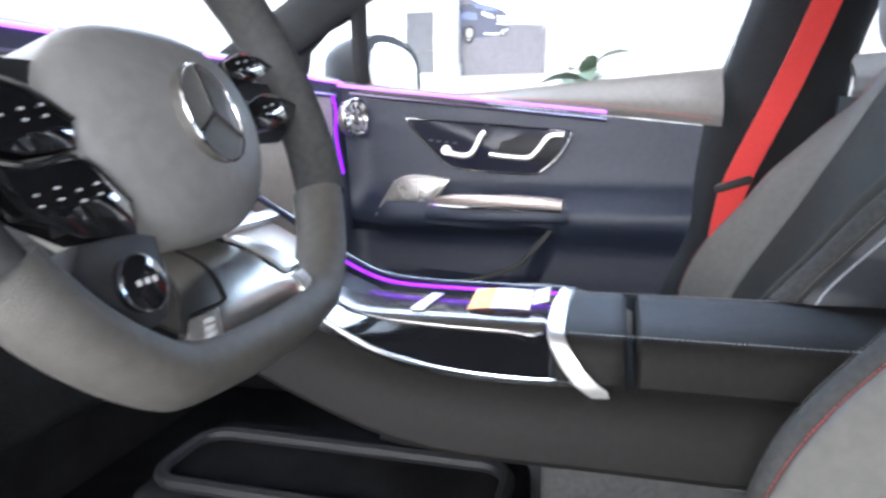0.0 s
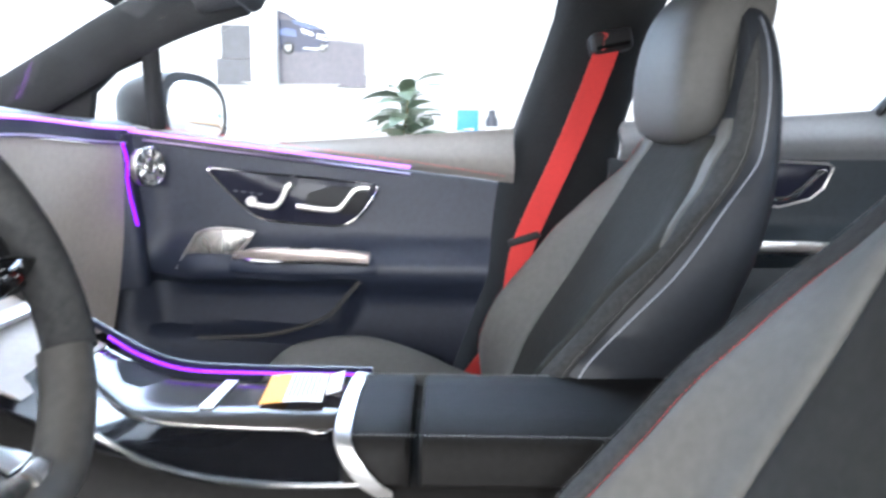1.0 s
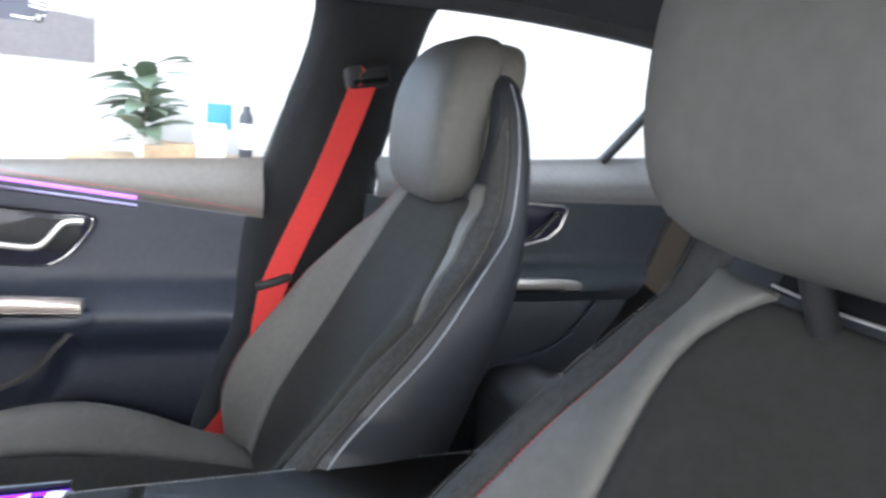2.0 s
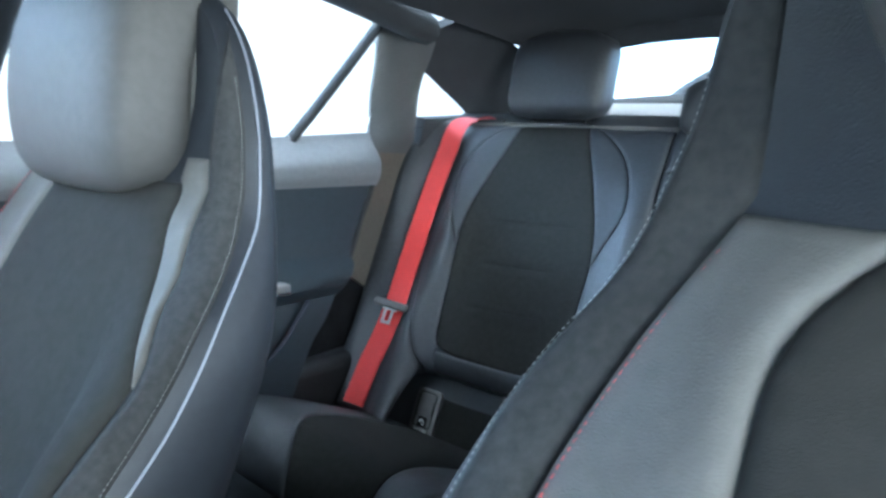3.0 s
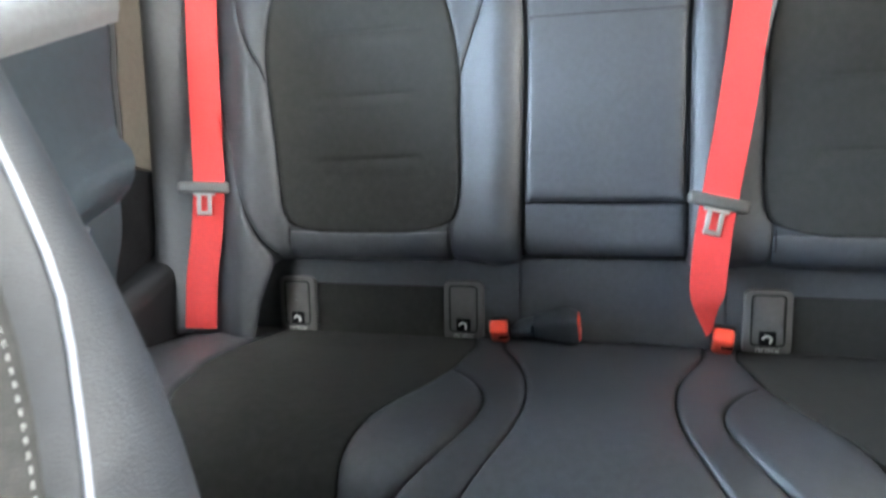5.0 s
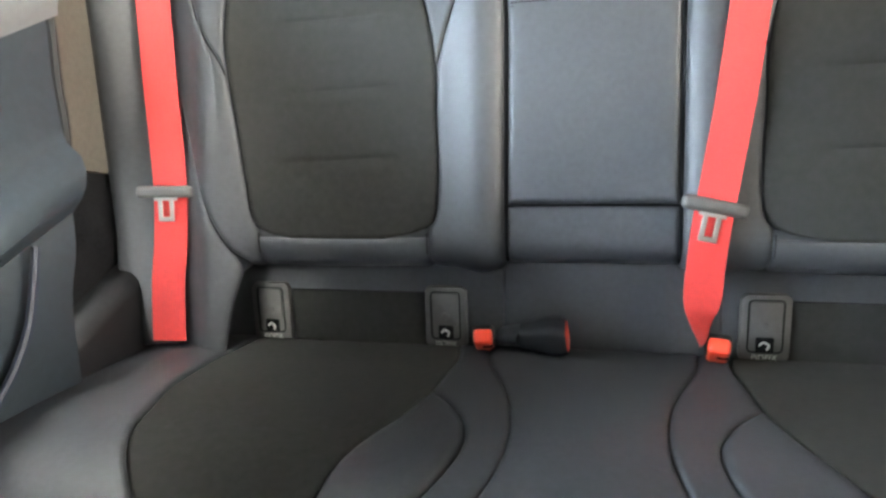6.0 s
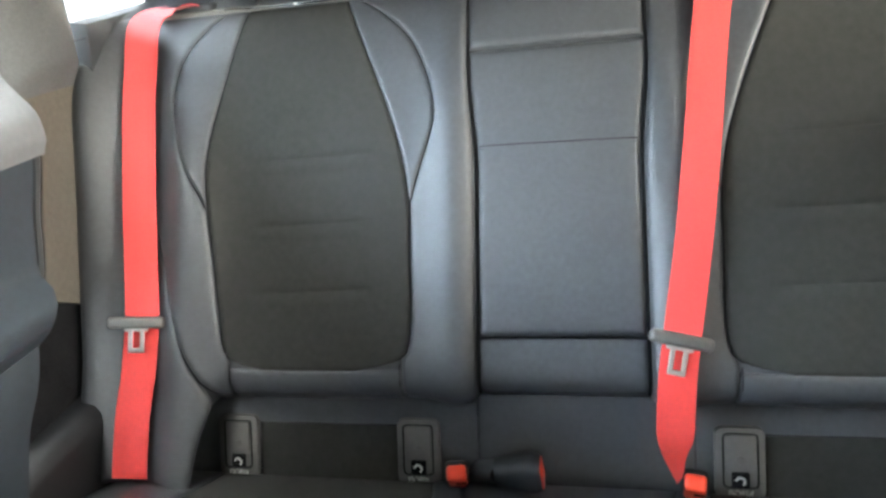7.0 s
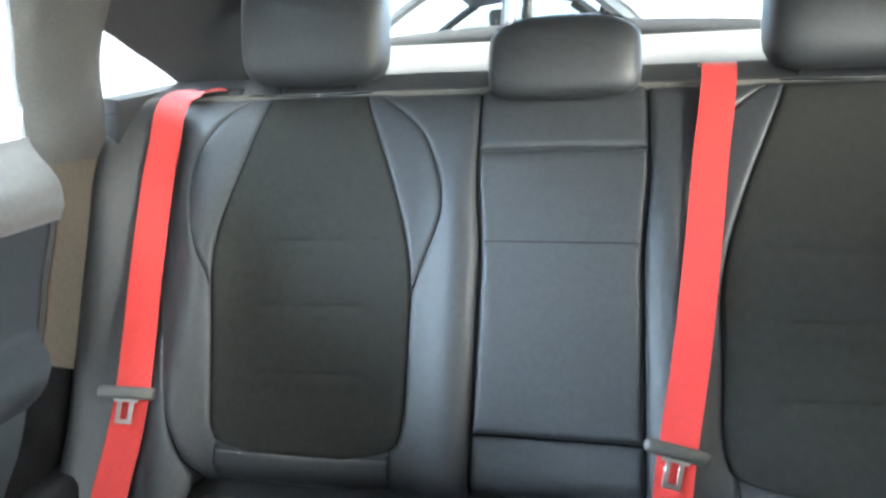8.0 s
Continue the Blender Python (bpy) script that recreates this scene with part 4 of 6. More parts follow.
for sg in (1, -1):
    def mir(lo, hi):
        return (lo, hi) if sg > 0 else ((lambda v: -hi(v)), (lambda v: -lo(v)))
    up = (0, 1, 0.5)
    part("insert", panel(bench_quilt, *mir(pad_i, pad_o), 0.447, 0.955, up, 24, 120, 0.003, 0.007, 0.002), SUEDE, rear, "black suede backrest insert")
    part("wing", panel(bench, *mir(lambda v: pad_o(v) + 0.001, lambda v: max(wing_o(v), pad_o(v) + 0.003)), 0.672, 0.955, up, 8, 30, 0.004, 0.006, 0.002), LEATHER, rear, "dark leather shoulder wing")
    part("wing", panel(bench, *mir(lambda v: min(wing_i(v), pad_i(v) - 0.003), lambda v: pad_i(v) - 0.001), 0.668, 0.955, up, 8, 30, 0.004, 0.006, 0.002), LEATHER, rear, "dark leather shoulder wing")
    part("side_bolster", panel(bench, *mir(lambda v: wing_o(v) if v > 0.672 else pad_o(max(0.462, v)) + 0.001, bol_o), 0.389, 0.955, up, 10, 60, 0.005, 0.008, 0.002), LEATHER, rear)
    part("inner_bolster", panel(bench, *mir(lambda v: 0.121 + 0.010 * smooth((v - 0.7) / 0.15), lambda v: wing_i(v) if v > 0.668 else pad_i(max(0.464, v)) - 0.001), 0.389, 0.955, up, 12, 60, 0.005, 0.010, 0.004), LEATHER, rear)
    part("outer_side", thick(panel(lambda a, v: bench(a, v, 0.0), *mir(lambda v: bol_o(v) + 0.001, lambda v: 0.775 - 0.04 * smooth((v - 0.92) / 0.05)), 0.285, 0.965, up, 10, 44, 0.004, 0.012, 0.006), 0.025, (0, -1, 0)), LEATHER, rear)
    part("lower_roll", panel(bench, *mir(lambda v: pad_i(0.464) - 0.001, lambda v: pad_o(0.462) + 0.001), 0.389, 0.450, up, 16, 16, 0.005, 0.005, 0.001), LEATHER, rear)
    for f, z0, z1 in ((pad_o, 0.449, 0.95), (pad_i, 0.449, 0.95), (wing_o, 0.675, 0.95), (wing_i, 0.67, 0.95), (bol_o, 0.41, 0.78)):
        part("seam", seam_on(f, z0, z1, sg, 0.0018 if f in (wing_o, bol_o) else 0.0013), SEAM, rear)
    part("seam", tube([bench(sg * x, 0.4475) + Vector((0, 0.0015, 0)) for x in [0.34 + 0.06 * k / 8 for k in range(9)]], 0.0013, 6, 2), SEAM, rear)
    for x in (0.507, 0.236):
        part("seam", tube([bench(sg * x, zz) + Vector((0, 0.0052, 0)) for zz in (0.458, 0.447, 0.436, 0.428)], 0.0009, 5, 3), SEAM, rear)
mid_w = lambda v: 0.117 + 0.011 * smooth((v - 0.70) / 0.15)
for z0, z1, nm, lift in ((0.489, 0.866, "middle_cushion", 0.007), (0.868, 0.962, "middle_cushion", 0.006), (0.389, 0.487, "middle_lower", 0.001)):
    part(nm, panel(bench, lambda v: -mid_w(v), mid_w, z0, z1, (0, 1, 0.5), 16, 30, lift, 0.009, 0.004), LEATHER, rear)
for zz, r in ((0.737, 0.0011), (0.733, 0.0006)):
    part("seam", tube([bench(0.114 * (k / 10 - 1), zz) + Vector((0, 0.0068, 0.001)) for k in range(21)], r, 5, 1), SEAM, rear)
for sg in (1, -1):
    part("seam", tube([bench(sg * (mid_w(z) + 0.002), z) + Vector((0, 0.0005, 0)) for z in [0.41 + 0.02 * k for k in range(28)]], 0.0022, 6, 2), SEAM, rear)
part("seam", tube([bench(0.117 * (k / 10 - 1), 0.488) + Vector((0, 0.001, 0)) for k in range(21)], 0.0018, 6, 1), SEAM, rear)

# cushion: slopes up towards its front edge
cush_z = curve((-0.89, 0.258), (-0.80, 0.300), (-0.70, 0.345), (-0.60, 0.388), (-0.52, 0.415), (-0.46, 0.415), (-0.42, 0.385), (-0.40, 0.34))


def bench_seat(x, y):
    a = abs(x)
    dip = -0.012 * math.exp(-((a - 0.37) / 0.13) ** 2) + 0.008 * math.exp(-(a / 0.1) ** 2)
    return Vector((x, y, cush_z(y) + dip * smooth((y + 0.89) / 0.1) - 0.02 * smooth((a - 0.62) / 0.12)))


rows = [[bench_seat(-0.76 + 1.52 * k / 80, -0.89 + 0.49 * i / 30) - Vector((0, 0, 0.006)) for k in range(81)] for i in range(31)]
rows.append([Vector((-0.76 + 1.52 * k / 80, -0.41, 0.12)) for k in range(81)])
part("seat_base", thick(sheet(rows), 0.04), LEATHER, rear, "dark leather bench base")
in_l = curve((-0.875, 0.200), (-0.82, 0.190), (-0.76, 0.194), (-0.688, 0.199), (-0.62, 0.215), (-0.575, 0.235), (-0.53, 0.252), (-0.50, 0.258), (-0.46, 0.260), (-0.405, 0.250))
blade_o = curve((-0.692, 0.196), (-0.652, 0.160), (-0.61, 0.137), (-0.575, 0.130), (-0.54, 0.133), (-0.50, 0.148), (-0.465, 0.170), (-0.43, 0.200), (-0.405, 0.218))
mid_o = curve((-0.875, 0.155), (-0.81, 0.141), (-0.71, 0.104), (-0.64, 0.088), (-0.575, 0.083), (-0.52, 0.090), (-0.47, 0.110), (-0.437, 0.130), (-0.405, 0.150))
out_l = curve((-0.875, 0.545), (-0.80, 0.552), (-0.76, 0.556), (-0.66, 0.552), (-0.60, 0.535), (-0.55, 0.520), (-0.50, 0.49), (-0.44, 0.44), (-0.40, 0.41))
for sg in (1, -1):
    def mir(lo, hi):
        return (lo, hi) if sg > 0 else ((lambda v: -hi(v)), (lambda v: -lo(v)))
    part("seat_insert", panel(bench_seat, *mir(in_l, out_l), -0.875, -0.405, (0, 0, 1), 16, 40, 0.003, 0.007, 0.002), SUEDE, rear, "black suede seat insert")
    part("seat_blade", panel(bench_seat, *mir(blade_o, lambda v: in_l(v) - 0.001), -0.690, -0.405, (0, 0, 1), 10, 30, 0.007, 0.010, 0.002), LEATHER, rear, "dark leather seat blade")
    part("seat_fillet", panel(bench_seat, *mir(mid_o, lambda v: (blade_o(v) if v > -0.690 else in_l(v)) - 0.001), -0.875, -0.405, (0, 0, 1), 8, 44, 0.004, 0.006, 0.002), LEATHER, rear)
    part("seat_side", panel(bench_seat, *mir(lambda v: out_l(v) + 0.001, lambda v: 0.74), -0.875, -0.405, (0, 0, 1), 10, 36, 0.005, 0.009, 0.002), LEATHER, rear)
part("seat_middle", panel(bench_seat, lambda v: -mid_o(v) + 0.001, lambda v: mid_o(v) - 0.001, -0.875, -0.405, (0, 0, 1), 14, 36, 0.005, 0.008, 0.002), LEATHER, rear)


def shelf_band(x, v):
    """The sloping strip between cushion and backrest that carries the anchor covers."""
    return Vector((x, -0.874 - 0.051 * v, 0.245 + 0.127 * v))


part("anchor_strip", thick(sheet([[shelf_band(-0.66 + 1.32 * k / 20, v) for k in range(21)] for v in (-0.15, 0, 0.5, 1.0, 1.25)]), 0.02, (0, -0.6, -0.8)), LEATHER, rear, "dark leather strip behind the seat cushion")
for sg in (1, -1):
    part("strip_insert", panel(shelf_band, (lambda v: 0.254) if sg > 0 else (lambda v: -0.505), (lambda v: 0.486) if sg > 0 else (lambda v: -0.274), 0.0, 0.765, (0, 0.9, 0.4), 8, 6, 0.0025, 0.005, 0.002), SUEDE, rear, "black suede strip insert")
part("strip_middle", panel(shelf_band, lambda v: -0.185, lambda v: 0.131, -0.1, 1.15, (0, 0.9, 0.4), 8, 6, 0.004, 0.006, 0.002), LEATHER, rear)


def rear_headrest(x, z0, z1, w, y, name, material, label):
    t = thing(name, (x, y, z0 - 0.04), label, "headrest", "rear headrests")
    rows = []
    for i in range(17):
        u = 0.5 - 0.5 * math.cos(math.pi * i / 16)
        f = max(0.3, (1 - abs(2 * u - 1) ** 5) ** (1 / 2.4))
        z = z0 + (z1 - z0) * u
        sag = 0.016 * u * u
        rows.append([(x + w * (f ** 0.4) * math.copysign(abs(math.cos(a)) ** 0.4, math.cos(a)), y - 0.10 * (z - z0) - 0.02 * u * u + 0.055 * f * math.copysign(abs(math.sin(a)) ** 0.5, math.sin(a)), z - sag * math.cos(a) ** 2) for a in [2 * math.pi * k / 40 for k in range(40)]])
    part("pad", sheet(rows, True, True), material, t)
    if abs(x) > 0.1:
        for dx in (-0.07, 0.07):
            part("post", tube([(x + dx, y - 0.01, z0 - 0.03), (x + dx, y - 0.01, z0 + 0.03)], 0.005, 8, 0), PLASTIC, t)
        part("chrome_edge", tube([(x - 0.11, y + 0.035, z0 - 0.012), (x, y + 0.05, z0 - 0.014), (x + 0.11, y + 0.035, z0 - 0.012)], 0.002, 6), CHROME, t)
    else:
        part("seam", tube([(x - w * 0.93, y + 0.005, z0 + 0.012), (x - w * 0.97, y - 0.02, z0 + 0.06), (x - w * 0.85, y - 0.03, z1 - 0.012), (x, y - 0.03, z1 - 0.0005), (x + w * 0.85, y - 0.03, z1 - 0.012), (x + w * 0.97, y - 0.02, z0 + 0.06), (x + w * 0.93, y + 0.005, z0 + 0.012)], 0.0012, 6), SEAM, t)
    return t


rear_headrest(0.417, 0.974, 1.182, 0.126, -1.205, "rear_headrest", LEATHER, "dark leather rear headrest on chrome posts")
rear_headrest(-0.42, 0.974, 1.182, 0.126, -1.205, "rear_headrest", LEATHER, "dark leather rear headrest on chrome posts")
rear_headrest(0.0, 0.942, 1.070, 0.117, -1.185, "rear_headrest", LEATHER, "low dark leather middle headrest")

# parcel shelf and tail trim
tagged(finish(thick(sheet([[(x, y, 0.962 + 0.16 * (-1.2 - y) + 0.0 * x) for x in (-0.68, -0.3, 0, 0.3, 0.68)] for y in (-1.2, -1.35, -1.5, -1.7, -1.84)]), 0.02), "parcel_shelf", SHELF), "pale fabric parcel shelf behind the bench", "parcel shelf", kind="structure")
rail("trim_tail_sill", [(-0.64, -1.86, 1.05), (-0.3, -1.93, 1.08), (0, -1.94, 1.085), (0.3, -1.93, 1.08), (0.64, -1.86, 1.05)], [(x * 0.8, y * 0.6) for x, y in oval], (0, 1, 0), PLASTIC, "black lower frame of the rear window", "window frame")
tagged(finish(box(-0.75, 0.75, -1.95, -1.90, 0.1, 1.03, 0.01), "wall_tail", PLASTIC), "black inner tail panel", "body side", kind="structure")


def side_trim(sx, u, z):
    """A place on the trim between the rear door's edge (u = 0) and the bench (u = 1)."""
    a_, b_ = Vector((sx * 0.740, rear_edge(z) - 0.004, z)), Vector((sx * 0.772, bench_y(z) + wrap(z) - 0.006, z))
    return a_.lerp(b_, u) + Vector((sx * 0.004 * math.sin(math.pi * u), 0, 0))


def pillar_c(sx):
    """The rear pillar between the door window and the small quarter window, running down into the side trim."""
    fr = curve((0.80, -0.915), (0.923, -0.925), (1.0, -0.912), (1.05, -0.897), (1.088, -0.877), (1.16, -0.835))
    re = curve((0.80, -1.092), (0.95, -1.092), (1.0, -1.082), (1.065, -1.062), (1.16, -1.05))
    xx = curve((0.80, 0.758), (0.9, 0.752), (1.0, 0.735), (1.07, 0.70), (1.16, 0.64))
    rows = []
    for i in range(26):
        z = 0.874 + 0.286 * i / 25
        f = smooth((z - 0.865) / 0.06)
        rows.append([side_trim(sx, k / 8, z).lerp(Vector((sx * (xx(z) + 0.008 - 0.025 * math.sin(math.pi * k / 8) ** 0.6), fr(z) + (re(z) - fr(z)) * k / 8, z)), f) for k in range(9)])
    return tagged(finish(thick(sheet(rows), 0.02, (sx, 0, 0)), "trim_rear_pillar", CPILLAR), "grey cloth rear pillar cover", "pillar", kind="structure")


for sx in (1, -1):
    pillar_c(sx)
    rows = []
    for i in range(16):
        rows.append([side_trim(sx, k / 8, 0.612 - 0.070 * k / 8 + (0.877 - 0.612 + 0.070 * k / 8) * i / 15) for k in range(9)])
    tagged(finish(thick(sheet(rows), 0.02, (sx, -0.5, 0)), "trim_bench_side", TAN), "tan side trim beside the rear bench", "trim", kind="structure")
    rail("trim_door_seal", [Vector((sx * 0.738, rear_edge(z) - 0.010, z)) for z in (0.60, 0.66, 0.72, 0.78, 0.83, 0.872)], ring(0.009, 8), (sx, 0, 0), PLASTIC, "black rubber seal along the rear door", "seal")
    # Black sheet added to stop light leaking in and keep this gap dark.
    tagged(finish(thick(sheet([[Vector((sx * 0.776, rear_edge(z) + 0.06, z)).lerp(Vector((sx * 0.80, -1.25, z)), k / 6) for k in range(7)] for z in (0.06, 0.18, 0.30, 0.36, 0.42, 0.48, 0.54, 0.60, 0.64)]), 0.02, (sx, 0, 0)), "trim_bench_gap", CARPET), "black sheet added to keep the gap beside the rear bench dark", "trim", kind="structure")


# ---- anchor covers and buckles ----
def anchor_cover(x):
    t = thing("anchor_cover", tuple(shelf_band(x, 0.4)), "grey plastic child-seat anchor cover with a black slot", "anchor cover", "anchor covers on the bench")
    m = frame_axes(shelf_band(x, 0.48) + Vector((0, 0.009, 0.004)), (-1, 0, 0), (0, -0.051, 0.127))
    part("frame", plate(rrect(0.067, 0.100, 0.011), m, 0.012, 0.003), COVER, t, "grey plastic frame")
    part("flap", plate(rrect(0.041, 0.052, 0.005), m @ Matrix.Translation((0, 0.014, 0.0025)), 0.005, 0.0015), COVER, t, "hinged grey flap")
    part("flap_gap", sweep([m @ Vector((px, py + 0.004, 0.0008)) for px, py in rrect(0.046, 0.076, 0.006)], ring(0.0012, 5), tuple(m.to_3x3() @ Vector((0, 0, 1))), True), SEAM, t)
    part("slot", plate(rrect(0.024, 0.024, 0.004), m @ Matrix.Translation((0, -0.0235, 0.0012)), 0.004, 0.0006), SEAM, t, "black slot opening")
    part("anchor_bar", tube([m @ Vector((-0.007, -0.024, 0.001)), m @ Vector((-0.002, -0.019, 0.003)), m @ Vector((0.005, -0.023, 0.003)), m @ Vector((0.003, -0.030, 0.001))], 0.0016, 6, 4), SILVER, t, "bare steel anchor bar")
    part("button", plate(ring(0.006, 14), m @ Matrix.Translation((0, 0.004, 0.0035)), 0.003, 0.001), COVER, t)
    lettering("ISOFIX", 0.0115, m @ Matrix.Translation((0, -0.0425, 0.0008)), WHITEINK, t)


for x in (0.521, 0.2215, -0.241, -0.54):
    anchor_cover(x)


def buckle(x, y, z, turn, tilt=35):
    t = thing("belt_buckle", (x, y, z - 0.03), "black belt buckle with a red release button", "belt buckle", "rear belt buckles")
    m = pose(x, y, z, tilt, 0, turn)
    part("housing", moved(box(-0.017, 0.017, -0.014, 0.014, -0.05, 0.022, 0.007, 3), m), PLASTIC, t)
    part("release_button", moved(box(-0.0145, 0.0145, -0.006, 0.0170, -0.030, 0.0265, 0.006, 3), m), RED, t, "red release button")
    part("slot", moved(box(-0.013, 0.002, 0.0105, 0.0175, -0.002, 0.010, 0.001, 1), m), SEAM, t)
    part("stalk", tube([m @ Vector((0, 0, -0.045)), m @ Vector((0, -0.004, -0.07)), m @ Vector((0, -0.012, -0.09))], 0.009, 8, 4), PLASTIC, t)
    return t


buckle(0.157, -0.858, 0.302, 8, -35)
buckle(-0.173, -0.846, 0.312, -10, -35)
lb = thing("lap_buckle", (0.06, -0.86, 0.29), "black leather-covered middle belt buckle lying on the bench", "belt buckle", "rear belt buckles")
rows = []
for k in range(13):
    u = k / 12
    c = Vector((0.098 - 0.066 * u, -0.848 + 0.012 * u, 0.316 + 0.012 * u))
    h, w = 0.017 + 0.009 * smooth(u * 1.3) - 0.004 * smooth((u - 0.85) / 0.15), 0.017 + 0.005 * u - 0.003 * smooth((u - 0.85) / 0.15)
    rows.append([c + Vector((0.10 * z, y, z)) for y, z in rrect(2 * w, 2 * h, min(w, h) * 0.6)])
part("housing", sheet(rows, True, True), SHELL, lb)
part("release_button", moved(box(-0.003, 0.003, -0.015, 0.015, -0.018, 0.018, 0.0025, 2), pose(0.0325, -0.836, 0.328, 0, 6, 0)), RED, lb, "red release face")
part("strap", sweep(dense([(0.095, -0.850, 0.314), (0.112, -0.862, 0.304), (0.132, -0.880, 0.286)], 5), rrect(0.020, 0.034, 0.008), (0, 0.3, 1)), LEATHER, lb, "dark leather sleeve")


# ---- seat belts ----
def tongue(m, t):
    """Grip bar and metal tongue of a belt; m: x along the bar, y down the belt, z out."""
    g = part("tongue_grip", moved(box(-0.044, 0.044, -0.0095, 0.0095, -0.005, 0.008, 0.0065, 4), m), COVER, t, "dark grey plastic tongue grip")
    for dx in (-0.009, 0.009):
        part("tongue_bar", moved(box(dx - 0.0035, dx + 0.0035, 0.006, 0.045, 0.001, 0.004, 0.001, 1), m), STEEL, g, "steel tongue")
    part("tongue_bar", moved(box(-0.0125, 0.0125, 0.040, 0.047, 0.001, 0.004, 0.001, 1), m), STEEL, g)
    part("tongue_neck", moved(box(-0.018, 0.018, 0.006, 0.014, 0.0, 0.005, 0.001, 1), m), STEEL, g)


rb = thing("seat_belt", (0.64, -0.86, 0.33), "bright red rear seat belt hanging over the outer backrest", "seat belt", "red seat belts")
rpts = [(0.60, -1.225, 0.968), (0.645, -1.200, 0.970), (0.674, -1.166, 0.950)] + [(x, bench_y(z) + 0.020, z) for x, z in ((0.678, 0.88), (0.678, 0.82), (0.670, 0.70), (0.661, 0.60), (0.655, 0.525), (0.657, 0.45), (0.664, 0.39), (0.665, 0.31))]
part("webbing", ribbon(rpts, 0.057, (1, 0.1, 0)), BELT, rb, "red woven webbing")
tongue(frame_axes((0.655, -0.912, 0.527), (-0.96, -0.22, -0.12), (0, 0.42, -0.9)), rb)
part("shelf_guide", box(0.565, 0.70, -1.26, -1.205, 0.955, 0.976, 0.008, 3), PLASTIC, rb, "black belt guide on the shelf")
mb = thing("seat_belt", (-0.19, -0.87, 0.3), "bright red middle seat belt fastened low beside a buckle", "seat belt", "red seat belts")
mpts = [(-0.232, -1.235, 0.985), (-0.230, -1.19, 0.985)] + [(x, bench_y(z) + 0.027, z) for x, z in ((-0.224, 0.94), (-0.212, 0.86), (-0.197, 0.74), (-0.180, 0.62), (-0.162, 0.52), (-0.153, 0.47))] + [(-0.147, -0.862, 0.41), (-0.146, -0.842, 0.365), (-0.152, -0.836, 0.325)]
pts = dense(mpts, 8)
rows = []
for i, (p, d) in enumerate(path_frames(pts)):
    u = i / (len(pts) - 1)
    w = 0.0245 * (1 - 0.62 * smooth((u - 0.84) / 0.16))
    s = Vector((math.cos(0.9 * smooth((u - 0.8) / 0.2)), math.sin(0.9 * smooth((u - 0.8) / 0.2)), 0))
    s = (s - d * s.dot(d)).normalized()
    nrm = d.cross(s) * 0.0008
    rows.append([p + s * w + nrm, p - s * w + nrm, p - s * w - nrm, p + s * w - nrm])
part("webbing", sheet(rows, True, True), BELT, mb, "red woven webbing")
tongue(frame_axes((-0.157, -0.899, 0.5035), (-0.96, -0.1, -0.28), (0.12, 0.49, -0.87)), mb)
fb = thing("seat_belt", (0.60, 0.13, 0.3), "bright red front seat belt hanging from the pillar", "seat belt", "red seat belts")
fpts = [(0.645, -0.066, 1.02), (0.644, -0.066, 1.0), (0.640, -0.005, 0.83), (0.634, 0.075, 0.64), (0.628, 0.095, 0.56), (0.622, 0.11, 0.44), (0.615, 0.16, 0.36), (0.60, 0.23, 0.27)]
part("webbing", ribbon(fpts, 0.049, (-0.15, 1, 0.35)), BELT, fb, "red woven webbing")
gd = part("pillar_guide", moved(box(-0.022, 0.022, -0.042, 0.042, -0.018, 0.024, 0.010, 3), pose(0.655, -0.078, 1.022, -12, 8, 0)), PLASTIC, fb, "black belt guide on the pillar")
part("guide_slot", moved(box(-0.024, -0.019, -0.034, 0.034, -0.012, -0.004, 0.002, 1), pose(0.655, -0.078, 1.022, -12, 8, 0)), SEAM, gd)
part("tongue_stop", moved(box(-0.008, 0.008, -0.034, 0.034, -0.008, 0.008, 0.005, 3), pose(0.632, 0.083, 0.628, -18, 0, 0)), PLASTIC, fb, "black tongue resting on the webbing")


# ---- steering wheel ----
WC, WT = Vector((-0.386, 0.545, 0.756)), radians(20.4)
WM = frame_axes(WC, (1, 0, 0), (0, math.sin(WT), math.cos(WT)))
WN = tuple(WM.to_3x3() @ Vector((0, 0, 1)))
wheel = thing("steering_wheel", tuple(WC), "flat-bottomed grey leather steering wheel with silver lower spoke", "steering wheel")


def rim_at(a):
    x, y = 0.157 * math.cos(a), 0.157 * math.sin(a)
    return Vector((x, y if y > -0.136 else -0.136 + 0.3 * (y + 0.136), 0))


def rim_part(a0, a1, n, name, material, r=0.0168, label="", inward=1.0):
    rows = []
    for i in range(n + 1):
        a = radians(a0 + (a1 - a0) * i / n)
        p, d = rim_at(a) * inward, (rim_at(a + 0.01) - rim_at(a - 0.01)).normalized()
        o = Vector((d.y, -d.x, 0))
        rows.append([WM @ (p + o * (r * 0.95 * math.cos(t)) + Vector((0, 0, r * 1.15 * math.sin(t)))) for t in [2 * math.pi * k / 16 for k in range(16)]])
    return part(name, sheet(rows, True, True), material, wheel, label)


rim_part(-24, 62, 40, "rim_grip", BAND, 0.0172, "dark suede grip of the rim")
rim_part(118, 204, 40, "rim_grip", BAND, 0.0172, "dark suede grip of the rim")
rim_part(62, 118, 20, "rim_top", RIM, 0.0165, "smooth grey leather rim")
rim_part(204, 336, 44, "rim_bottom", RIM, 0.0172, "smooth grey leather flat rim bottom", 0.96)
